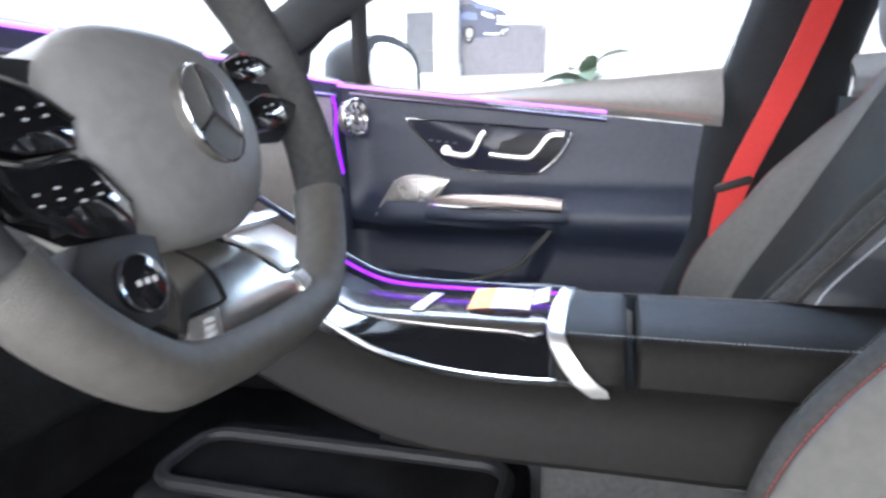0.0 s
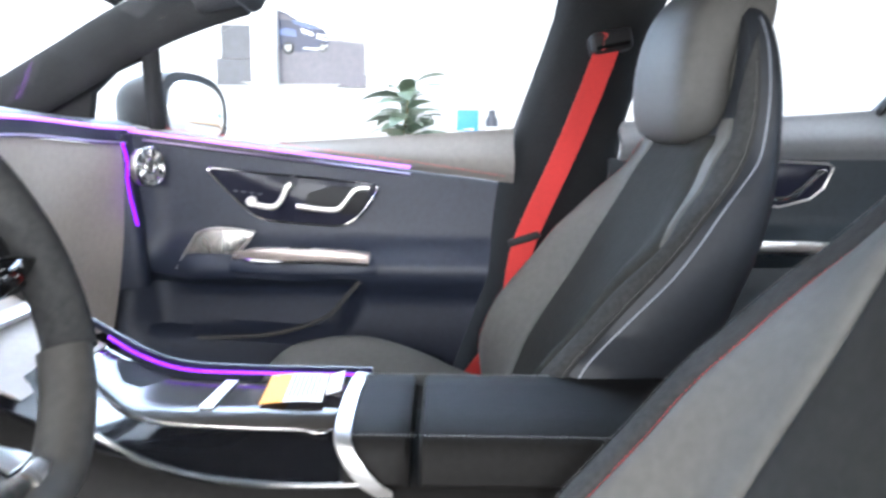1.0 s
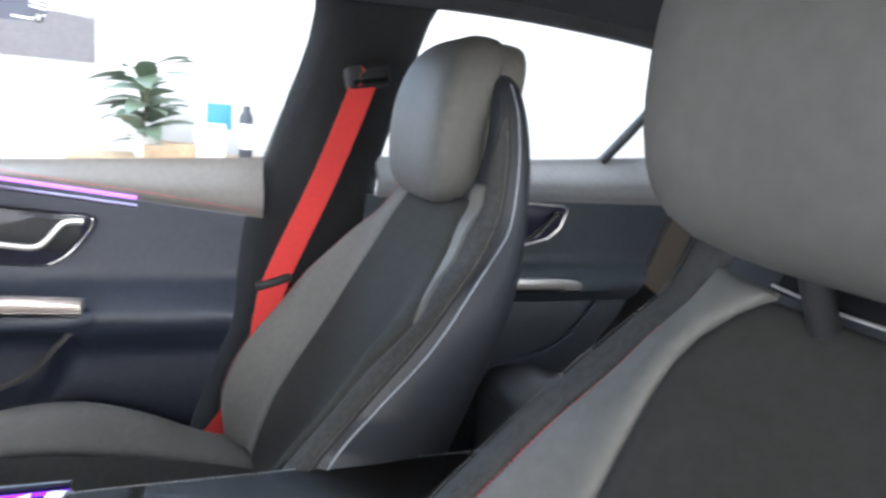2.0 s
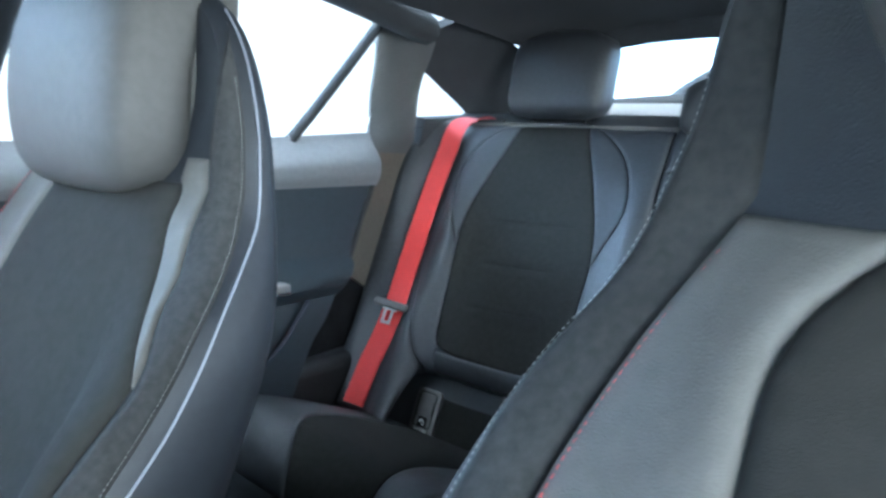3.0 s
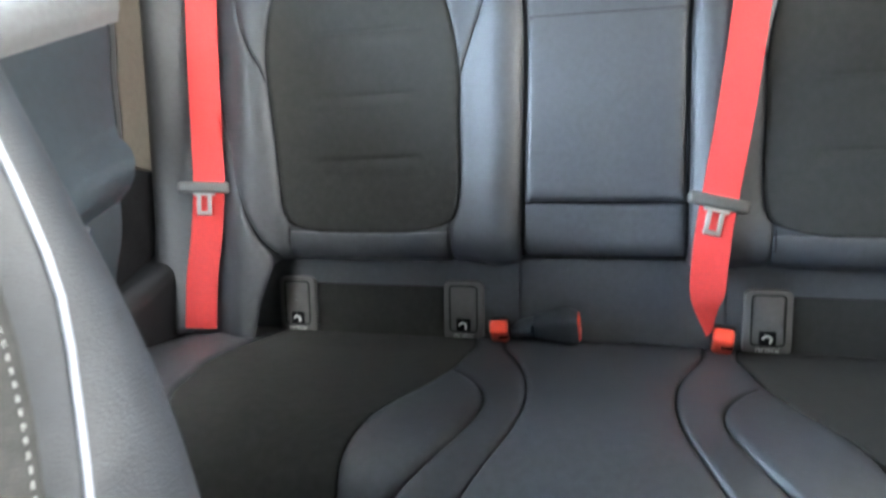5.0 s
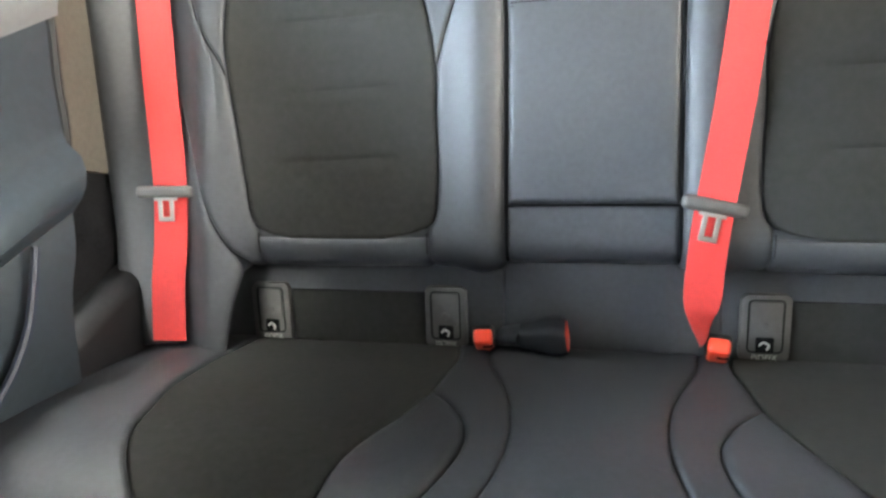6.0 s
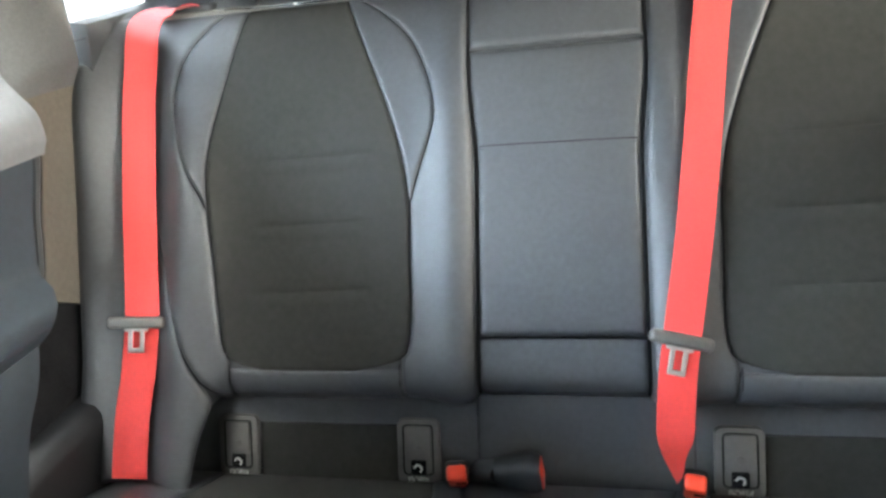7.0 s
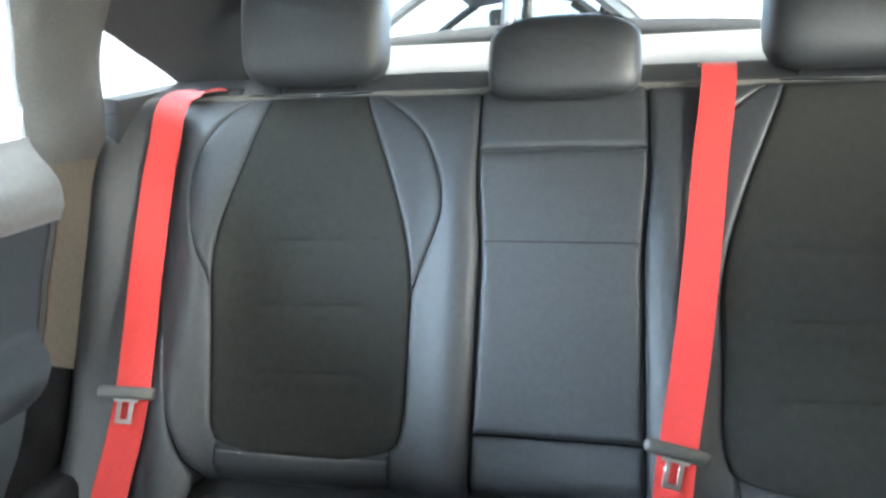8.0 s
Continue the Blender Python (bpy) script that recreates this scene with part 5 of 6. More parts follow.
# padded hub
rows = []
for i in range(14):
    u = i / 13
    f = max(0.03, (1 - u ** 2.6) ** 0.5) if u < 1 else 0.02
    rows.append([WM @ Vector((0.084 * f * math.copysign(abs(math.cos(a)) ** 0.75, math.cos(a)) * (1 - 0.22 * max(0, -math.sin(a))),
                              -0.009 + 0.064 * f * math.copysign(abs(math.sin(a)) ** 0.8, math.sin(a)), -0.012 + 0.034 * u)) for a in [2 * math.pi * k / 48 for k in range(48)]])
rows.insert(0, [WM @ Vector(((WM.inverted() @ p).x * 1.02, (WM.inverted() @ p).y * 1.02, -0.05)) for p in rows[0]])
hub = part("hub_pad", sheet(rows, True, True), HUB, wheel, "soft grey hub pad")
em = WM @ Matrix.Translation((0.007, -0.006, 0.0225)) @ pose(0, 0, 0, 0, 7, 0)
part("emblem_disc", plate(ring(0.029, 32), em, 0.008, 0.002), RIM, hub, "grey round emblem disc")
part("emblem_ring", sweep([em @ Vector((0.029 * math.cos(a), 0.029 * math.sin(a), 0.001)) for a in [2 * math.pi * k / 40 for k in range(40)]], ring(0.0009, 8), WN, True), CHROME, hub, "chrome ring")
for a in (90, 210, 330):
    c_, s_ = math.cos(radians(a)), math.sin(radians(a))
    part("emblem_bar", sweep([em @ Vector((0, 0, 0.0012)), em @ Vector((0.012 * c_, 0.012 * s_, 0.001)), em @ Vector((0.028 * c_, 0.028 * s_, 0.0005))], ring(0.0013, 6), WN), CHROME, hub)


def pad_plate(pts, name="thumb_pad", marks=3):
    m = WM @ Matrix.Translation((0, 0, 0.008))
    p = part(name, plate(pts, m, 0.012, 0.0015), PIANO, wheel, "glossy black thumb pad")
    part("pad_edge", sweep(dense([m @ Vector((x, y, 0.0)) for x, y in pts[:4]], 4), ring(0.0014, 6), WN), CHROME, p)
    cx, cy = sum(q[0] for q in pts) / len(pts), sum(q[1] for q in pts) / len(pts)
    for j in range(marks):
        for k in range(2):
            part("pad_mark", moved(box(-0.0011, 0.0011, -0.0005, 0.0005, -0.0004, 0.0006, 0), m @ Matrix.Translation((cx + 0.011 * (j - (marks - 1) / 2), cy + 0.005 * (k - 0.5) + 0.002 * (j % 2), 0.0006))), INK, p)


pad_plate([(0.064, 0.036), (0.085, 0.043), (0.108, 0.043), (0.126, 0.037), (0.112, 0.029), (0.085, 0.024), (0.066, 0.025)])
pad_plate([(0.074, 0.008), (0.095, 0.014), (0.122, 0.013), (0.144, 0.006), (0.125, -0.004), (0.10, -0.010), (0.078, -0.010)])
pad_plate([(-0.142, 0.012), (-0.12, 0.016), (-0.096, 0.010), (-0.078, -0.004), (-0.082, -0.018), (-0.11, -0.020), (-0.136, -0.012)], marks=4)
pad_plate([(-0.134, -0.020), (-0.11, -0.024), (-0.082, -0.022), (-0.064, -0.046), (-0.068, -0.062), (-0.10, -0.058), (-0.122, -0.044)], marks=4)
for sg in (1, -1):
    part("spoke", sheet([[WM @ Vector((sg * x, y, z)) for y, z in ((-0.012, -0.022), (-0.008, -0.006), (0.030, -0.006), (0.036, -0.022))] for x in (0.06, 0.11, 0.150)], True, True), PLASTIC, wheel, "dark wheel spoke")
# broad silver lower spoke: climbs from under the hub to the rim in one convex brushed face
spoke_z = curve((0.066, -0.024), (0.072, -0.016), (0.082, -0.003), (0.094, 0.0065), (0.106, 0.0115), (0.117, 0.0130), (0.126, 0.0110), (0.132, 0.0060))
spoke_w = curve((0.066, 0.034), (0.075, 0.037), (0.090, 0.046), (0.105, 0.058), (0.118, 0.068), (0.126, 0.066), (0.132, 0.056))


def on_spoke(s, v, lift=0.0):
    """A place on the lower spoke: s across from edge to edge, v the way down from the hub's middle."""
    return WM @ Vector((spoke_w(v) * s, -v, spoke_z(v) - 0.006 * s ** 4 + lift))


lower = part("lower_spoke", thick(sheet([[on_spoke(k / 14 - 1, 0.066 + 0.066 * i / 22) for k in range(29)] for i in range(23)]), 0.006, (0, 1, -0.4)), BRUSHED, wheel, "brushed silver lower spoke")
for sg in (1, -1):
    if sg > 0:
        part("spoke_facet", thick(sheet([[on_spoke(sg * (0.56 + 0.34 * i / 5), 0.074 + 0.030 * k / 10, 0.0025 + 0.0035 * i / 5) for k in range(11)] for i in range(6)]), 0.004, (0, 0, -1)), SILVER, lower, "polished side facet")
    part("facet_groove", tube([on_spoke(sg * 0.52, 0.072 + 0.034 * k / 10, 0.0006) for k in range(11)] + [on_spoke(sg * (0.6 + 0.12 * k), 0.107, 0.0006) for k in range(4)], 0.0007, 5, 2), SEAM, lower)
    part("end_plate", thick(sheet([[on_spoke(sg * (0.66 + 0.30 * i / 4), 0.109 + 0.015 * k / 6, 0.0018) for k in range(7)] for i in range(5)]), 0.003, (0, 0, -1)), STEEL, lower, "dull steel end plate")
    for k in range(3):
        part("badge_bar", thick(sheet([[on_spoke(sg * (0.74 + 0.012 * i), 0.1115 + 0.0036 * k + 0.0022 * j, 0.0026) for j in range(2)] for i in range(9)]), 0.0006, (0, 0, -1)), INK, lower)
housing = part("dial_housing", plate([(-0.058, -0.064), (-0.070, -0.060), (-0.104, -0.060), (-0.116, -0.074), (-0.108, -0.096), (-0.090, -0.106), (-0.072, -0.104), (-0.060, -0.088)], WM @ Matrix.Translation((0, 0, 0.009)), 0.016, 0.003), PLASTIC, wheel, "black housing of the dial")
dial = part("drive_dial", plate(ring(0.0135, 24), WM @ Matrix.Translation((-0.083, -0.084, 0.015)), 0.010, 0.002), PIANO, wheel, "round drive mode dial")
part("dial_ring", sweep([WM @ Vector((-0.083 + 0.0135 * math.cos(a), -0.084 + 0.0135 * math.sin(a), 0.0135)) for a in [2 * math.pi * k / 24 for k in range(24)]], ring(0.0008, 6), WN, True), CHROME, dial)
for k in range(3):
    part("dial_mark", moved(box(-0.0009, 0.0009, -0.0014, 0.0014, -0.0004, 0.0008, 0), WM @ Matrix.Translation((-0.088 + 0.005 * k, -0.084, 0.0155))), INK, dial)
part("column", sweep([WM @ Vector((0, 0, -0.03)), WM @ Vector((0, -0.01, -0.12)), WM @ Vector((0, -0.02, -0.30))], rrect(0.12, 0.10, 0.04), (1, 0, 0)), PLASTIC, wheel, "black column shroud")
part("stalk", tube([WM @ Vector((0.04, -0.02, -0.06)), WM @ Vector((0.10, -0.032, -0.06)), WM @ Vector((0.135, -0.040, -0.055))], 0.013, 10), PLASTIC, wheel, "black column stalk")


# ---- dashboard ----
dash = thing("dashboard", (0, 1.1, 0.1), "dark dashboard with beige trim face and violet light line", "dashboard")
dz = lambda x: 0.862 - 0.022 * smooth((abs(x) - 0.35) / 0.35)
dashy = curve((-0.8, 0.98), (-0.3, 0.97), (0.3, 0.97), (0.6, 0.945), (0.68, 0.925))
part("top", thick(sheet([[(x, dashy(x) + d, dz(x) + 0.012 + h) for d, h in ((0.0, -0.01), (0.015, 0.003), (0.06, 0.012), (0.15, 0.0), (0.33, -0.035))] for x in [-0.74 + 1.48 * k / 30 for k in range(31)]]), 0.02), PANEL, dash, "dark padded dashboard top")
part("face", thick(sheet([[(x, dashy(x) - 0.005 + 0.05 * t * t, dz(x) - 0.030 - (0.08 + 0.32 * smooth((x - 0.04) / 0.07)) * t) for t in [i / 12 for i in range(13)]] for x in [-0.70 + 1.365 * k / 60 for k in range(61)]]), 0.02, (0, 1, 0)), BEIGE, dash, "beige satin dashboard face")
part("light_rail", tube([(x, dashy(x) - 0.010, dz(x) - 0.026) for x in [-0.70 + 1.37 * k / 20 for k in range(21)]], 0.0035, 6, 2), VIOLET_REFLECTION_RAIL, dash, "slim satin rail under the light line")
part("upper_band", thick(sheet([[(x, dashy(x) - 0.004, dz(x) + 0.006 - 0.034 * t) for t in (0, 0.5, 1)] for x in [-0.70 + 1.38 * k / 20 for k in range(21)]]), 0.01, (0, 1, 0)), PANEL, dash, "dark band between the light line and the rail")
part("knee_panel", box(-0.72, 0.05, 0.985, 1.06, 0.36, 0.762, 0.03, 3), CARPET, dash, "black knee panel under the column")
part("lower", box(-0.72, 0.70, 1.02, 1.25, 0.36, 0.52, 0.04, 3), CARPET, dash, "black lined lower dashboard")
part("light_line", tube([(x, dashy(x) - 0.008, dz(x) + 0.004) for x in [-0.72 + 1.40 * k / 20 for k in range(21)]] + [(0.695, 0.91, led_line(0.92) + 0.012)], 0.0035, 6, 2), LED_TOP, dash, "glowing violet light line")
part("light_line", tube([(0.655, 0.918, 0.815), (0.658, 0.912, 0.78), (0.66, 0.915, 0.724), (0.662, 0.902, 0.64)], 0.003, 6, 4), LED, dash, "glowing violet light line")
part("end_cap", sweep(dense([(0.685, 0.955, 0.83), (0.69, 0.95, 0.74), (0.69, 0.945, 0.64), (0.69, 0.94, 0.5)], 4), rrect(0.05, 0.08, 0.02), (1, 0, 0)), PANEL, dash)
vm = frame_axes((0.664, 0.868, 0.765), (0.96, -0.28, 0.0), (0, 0.05, 1))
vent = part("air_vent", plate(ring(0.040, 32), vm @ Matrix.Translation((0, 0, -0.004)), 0.014, 0.004), GRILLE, dash, "round turbine air vent")
for rr, th in ((0.040, 0.004), (0.030, 0.0022), (0.014, 0.003)):
    part("vent_ring", sweep([vm @ Vector((rr * math.cos(a), rr * math.sin(a), 0.001)) for a in [2 * math.pi * k / 32 for k in range(32)]], ring(th, 8), tuple(vm.to_3x3() @ Vector((0, 0, 1))), True), CHROME, vent)
for k in range(9):
    a = 2 * math.pi * k / 9
    part("vent_vane", sheet([[vm @ Vector((r * math.cos(a + w), r * math.sin(a + w), zz)) for w, zz in ((-0.10, 0), (0.10, 0.004), (0.13, 0.002), (-0.07, -0.002))] for r in (0.014, 0.022, 0.037)], True, True), SILVER, vent)


# ---- centre console ----
con = thing("centre_console", (0.03, 0.3, 0.06), "centre console with padded armrest and glossy black tray", "centre console")
CX0, CX1 = -0.068, 0.130
# body sides flare out below the armrest
rows = []
edge_z = curve((0.30, 0.486), (0.345, 0.486), (0.45, 0.487), (0.52, 0.496), (0.58, 0.514), (0.64, 0.538), (0.72, 0.572), (0.85, 0.62))
crest_z = curve((0.345, 0.522), (0.55, 0.523), (0.62, 0.529), (0.66, 0.545), (0.72, 0.580))
top_z = lambda y: 0.474 if y < 0.33 else edge_z(y) - 0.013
for i in range(30):
    y = -0.24 + 1.16 * i / 29
    tz = top_z(y)
    L = [(CX0 + 0.012, tz + 0.010), (CX0 - 0.004, tz + 0.004), (CX0 - 0.018, tz - 0.008), (CX0 - 0.030, tz - 0.030), (CX0 - 0.034, tz - 0.062), (CX0 - 0.028, tz - 0.070), (CX0 + 0.01, tz - 0.075)]
    mid = (CX0 + CX1) / 2
    rows.append([(x, y, z) for x, z in L] + [(2 * mid - x, y, z) for x, z in reversed(L)])
part("body", sheet(rows, True, True), CONSOLE, con, "dark leather floating console body")
part("foot", box(CX0 - 0.020, CX1 + 0.020, -0.24, 0.365, 0.06, 0.413, 0.015, 3), BAND, con, "charcoal lined console foot")
part("foot_piping", tube([(CX0 - 0.024, -0.2, 0.396), (CX0 - 0.024, 0.13, 0.402), (CX0 - 0.024, 0.30, 0.409), (CX0 - 0.022, 0.36, 0.408)], 0.002, 6), PALE, con)
well = part("open_tray", box(CX0 - 0.016, CX1 + 0.016, 0.40, 0.90, 0.06, 0.288, 0.02, 3), CARPET, con, "black open storage tray under the console")
part("tray_rim", sweep([(0.010 + px, 0.65 + py, 0.296) for px, py in rrect(0.14, 0.46, 0.040)], ring(0.010, 8), (0, 0, 1), True), PLASTIC, well, "raised rounded tray rim")


def arm_loop(y, h=0.0, e=0.0):
    z1, z0 = 0.536 + h, 0.477
    L = [(CX0 + 0.004, z0), (CX0 - 0.006 + e, z0 + 0.012), (CX0 - 0.004 + e, z1 - 0.022), (CX0 + 0.004 + e, z1 - 0.007), (CX0 + 0.018 + e, z1), (CX0 + 0.06, z1 + 0.003)]
    mid = (CX0 + CX1) / 2
    return [Vector((x, y, z)) for x, z in L] + [Vector((2 * mid - x, y, z)) for x, z in reversed(L)]


lid_y = [0.272 - 0.004 * k for k in range(3)] + [0.262 - 0.02 * k for k in range(24)]
part("armrest_lid", sheet([arm_loop(y, -0.006 if k == 0 else (0.0 if y > -0.1 else -0.02 * smooth((-0.1 - y) / 0.1)), 0.005 if k == 0 else 0) for k, y in enumerate(lid_y)], True, True), CONSOLE, con, "dark leather armrest lid")
part("armrest_front", sheet([arm_loop(y, -0.004 if k in (0, 6) else 0, 0.004 if k in (0, 6) else 0) for k, y in enumerate((0.282, 0.287, 0.30, 0.315, 0.33, 0.345, 0.352))], True, True), CONSOLE, con, "dark leather armrest front piece")
part("armrest_stitching", dashes([(CX0 + 0.013, y, 0.5355) for y in [0.345, 0.29, 0.28, 0.1, -0.18]], 0.0004, 0.003, 0.0022), PALE, con)
part("armrest_stitching", dashes([(CX1 - 0.013, y, 0.5355) for y in [0.345, 0.29, 0.28, 0.1, -0.18]], 0.0006, 0.0034, 0.0022), PALE, con)
# chrome arch in front of the armrest
arch = [(CX0 - 0.010, 0.311, 0.480), (CX0 - 0.012, 0.328, 0.494), (CX0 - 0.008, 0.347, 0.517), (CX0 + 0.010, 0.357, 0.533), (0.0, 0.360, 0.538), (0.06, 0.360, 0.538), (CX1 - 0.012, 0.357, 0.533), (CX1 + 0.006, 0.347, 0.517), (CX1 + 0.010, 0.325, 0.492)]
rows = []
for p, d in path_frames(dense(arch, 6)):
    rows.append([p + Vector((0, 0.006, 0.001)), p + Vector((0, 0.004, 0.005)), p + Vector((0, -0.012, 0.003)), p + Vector((0, -0.013, -0.004)), p + Vector((0, 0.004, -0.005))])
part("chrome_arch", sheet(rows, True, True), SILVER, con, "bright chrome arch before the armrest")
part("latch_button", moved(box(-0.02, 0.02, -0.006, 0.012, -0.004, 0.006, 0.004, 3), pose(0.085, 0.352, 0.535, 20, 0, 0)), SILVER, con, "satin latch button")


def tray(x, y):
    """Glossy surface ahead of the armrest: falls towards the driver and climbs to the dashboard."""
    t = min(1, max(0, (x - CX0) / (CX1 - CX0)))
    u = t / 0.40
    f = u if u < 0.8 else (1 if u > 1.2 else u - (u - 0.8) ** 2 / 0.8)
    return Vector((x, y, edge_z(y) + (crest_z(y) - edge_z(y)) * f - 0.07 * max(0, x - 0.03)))


part("glossy_tray", thick(sheet([[tray(CX0 + 0.2 * k / 24, 0.345 + 0.375 * i / 24) for k in range(25)] for i in range(25)]), 0.01), PIANO, con, "glossy black console tray")
lid_i = lambda v: -0.006 + 0.05 * smooth((v - 0.60) / 0.09)
part("tray_cover", panel(lambda a, v: tray(a, v), lid_i, lambda v: 0.124, 0.372, 0.69, (0, 0, 1), 8, 16, 0.0018, 0.002, 0.0), TRAYLID, con, "glossy sliding tray cover, tinted brown for the trim it reflects")
part("cover_line", tube([tray(0.12, 0.372) + Vector((0, 0, 0.003))] + [tray(lid_i(y), y) + Vector((0, 0, 0.002)) for y in (0.374, 0.42, 0.50, 0.58, 0.64, 0.68)] + [tray(0.09, 0.692) + Vector((0, 0, 0.003)), tray(0.12, 0.692) + Vector((0, 0, 0.003))], 0.0006, 6, 4), GRILLE, con)
part("tray_strip", thick(sheet([[tray(0.024 + 0.098 * k / 8, y) + Vector((0, 0, 0.0052)) for k in range(9)] for y in (0.522, 0.530, 0.538)]), 0.002), SILVER, con, "thin silver strip across the tray cover")
for off, mt, lb_ in ((0.0, CHROME, "chrome strip along the tray"),):
    part("chrome_strip", tube([(CX0 - 0.004, 0.318, 0.487), (CX0 - 0.006, 0.40, 0.485), (CX0 - 0.004, 0.48, 0.489), (CX0, 0.55, 0.503), (CX0 + 0.010, 0.61, 0.527), (CX0 + 0.03, 0.66, 0.55)], 0.0042, 8), mt, con, lb_)
part("light_line", tube([(CX1 + 0.006, 0.345, 0.526), (CX1 + 0.006, 0.50, 0.526), (CX1 + 0.006, 0.60, 0.530), (CX1 + 0.006, 0.66, 0.550), (CX1 + 0.006, 0.70, 0.575)], 0.0021, 6), LED, con, "glowing violet light line")
part("edge_rail", tube([(CX1 + 0.016, 0.345, 0.528), (CX1 + 0.016, 0.50, 0.529), (CX1 + 0.016, 0.60, 0.534), (CX1 + 0.016, 0.66, 0.554), (CX1 + 0.016, 0.74, 0.602), (CX1 + 0.016, 0.82, 0.650)], 0.005, 8), SATIN, con, "satin black edge rail")
part("ramp", thick(sheet([[(x, 0.70 + 0.25 * t, 0.566 + 0.13 * t ** 0.95) for x in (CX0 + 0.02, 0.03, 0.09, CX1)] for t in [i / 10 for i in range(11)]]), 0.02), BEIGE, con, "beige ramp up to the dashboard")
part("ramp_clasp", moved(box(-0.07, 0.055, -0.009, 0.009, -0.006, 0.006, 0.003, 2), pose(CX1 - 0.045, 0.785, 0.622, 30, 0, 0)), SILVER, con, "satin clasp on the ramp")

# paper tag on the tray
tag = thing("paper_tag", (0.09, 0.43, 0.53), "orange and white paper warning tag lying on the tray", "paper tag")
def tagp(u, v):
    a, b = Vector((0.118, 0.475, 0.531)), Vector((0.036, 0.470, 0.527))
    e = Vector((0.0, -0.098, 0.0))
    p = a.lerp(b, v) + e * u
    return p + Vector((0, 0, 0.0035 * math.sin(math.pi * u) + 0.002 * u * v))
part("orange_field", thick(sheet([[tagp(0.30 * i / 4, v / 4) for v in range(5)] for i in range(5)]), 0.0006), ORANGE, tag, "orange printed field")
white = part("white_field", thick(sheet([[tagp(0.30 + 0.48 * i / 6, v / 4) for v in range(5)] for i in range(7)]), 0.0006), PAPER, tag, "white printed field")
for k in range(7):
    part("print_line", thick(sheet([[tagp(0.34 + 0.055 * k + 0.02 * i, 0.08 + 0.8 * v / 3) + Vector((0, 0, 0.001)) for v in range(4)] for i in range(2)]), 0.0002), INK, white)
part("folded_end", thick(sheet([[tagp(0.80 + 0.20 * i / 3, 0.0 + 0.75 * v / 4) + Vector((0, 0, 0.008 * i / 3)) for v in range(5)] for i in range(4)]), 0.0006), PAPER, tag, "folded pale end")


# ---- mirror, posters, desk and plant outside the window ----
mir_ = thing("door_mirror", (0.95, 1.0, 0.8), "dark painted door mirror outside the window", "door mirror")
MM = frame_axes((1.0, 0.90, 0.882), (1, -0.16, 0), (0, 0.03, 1))
egg = lambda a, w, h: (w * math.copysign(abs(math.cos(a)) ** 0.72, math.cos(a)), h * math.copysign(abs(math.sin(a)) ** 0.72, math.sin(a)) * (1 - 0.12 * math.cos(a)))
rows = []
for i in range(11):
    u = i / 10
    f = max(0.2, math.sqrt(max(0, 1 - u ** 3)))
    rows.append([MM @ Vector((*egg(a, 0.158 * f, 0.096 * f), -0.19 * u + 0.012)) for a in [2 * math.pi * k / 36 for k in range(36)]])
part("housing", sheet(rows, True, True), PLASTIC, mir_, "dark painted mirror housing")
part("mirror_glass", plate([egg(a, 0.134, 0.074) for a in [2 * math.pi * k / 36 for k in range(36)]], MM @ Matrix.Translation((0, 0, 0.015)), 0.004, 0.001), mat("mirror_silver", (0.9, 0.9, 0.9), 0.03, 1.0), mir_, "mirror glass")
part("arm", sweep([(0.80, 1.02, 0.82), (0.86, 1.01, 0.825), (0.93, 1.0, 0.835)], rrect(0.11, 0.05, 0.02), (0, 1, 0)), PLASTIC, mir_)
rail("trim_mirror_post", [(0.755, 0.885, 0.83), (0.735, 0.88, 0.92), (0.71, 0.87, 1.01)], ring(0.020, 10, 0.016), (0, 1, 0), PILLAR, "black post of the small front window", "window bar")


def flat(y0, y1, z0, z1, x, d=0.004):
    return box(x - d, x, y0, y1, z0, z1, 0)


ps = thing("wall_poster", (3.71, 1.06, 1.08), "large poster of a dark blue car on a grey road", "poster")
part("sky_field", flat(0.79, 1.352, 1.36, 1.95, 3.716, 0.012), POSTERSKY, ps, "pale sky of the poster")
part("road_field", flat(0.79, 1.352, 1.083, 1.36, 3.716, 0.012), ROAD, ps, "dark asphalt of the poster")
MP = frame_axes((3.702, 0, 0), (0, -1, 0), (0, 0, 1))
poly = lambda pts, lift: plate([(-y, z) for y, z in pts], MP @ Matrix.Translation((0, 0, lift)), 0.003, 0.0)
part("car_body", poly([(1.352, 1.30), (1.352, 1.56), (1.30, 1.55), (1.22, 1.50), (1.12, 1.475), (1.055, 1.445), (1.022, 1.40), (1.018, 1.345), (1.04, 1.315), (1.13, 1.29), (1.24, 1.285)], 0.0), NAVY, ps, "dark blue car seen from its front corner")
part("bonnet_sheen", poly([(1.27, 1.508), (1.20, 1.488), (1.11, 1.462), (1.09, 1.447), (1.16, 1.452), (1.25, 1.48)], 0.003), POSTERBLUE, ps, "lighter blue bonnet")
part("windscreen", poly([(1.352, 1.545), (1.305, 1.538), (1.245, 1.502), (1.352, 1.505)], 0.003), ROAD, ps)
part("headlight", poly([(1.205, 1.452), (1.14, 1.430), (1.115, 1.408), (1.15, 1.408), (1.20, 1.43)], 0.003), POSTERSKY, ps)
for k in range(3):
    part("grille_bar", poly([(1.105, 1.420 - 0.022 * k), (1.026, 1.408 - 0.022 * k), (1.026, 1.400 - 0.022 * k), (1.105, 1.412 - 0.022 * k)], 0.003), POSTERSKY, ps)
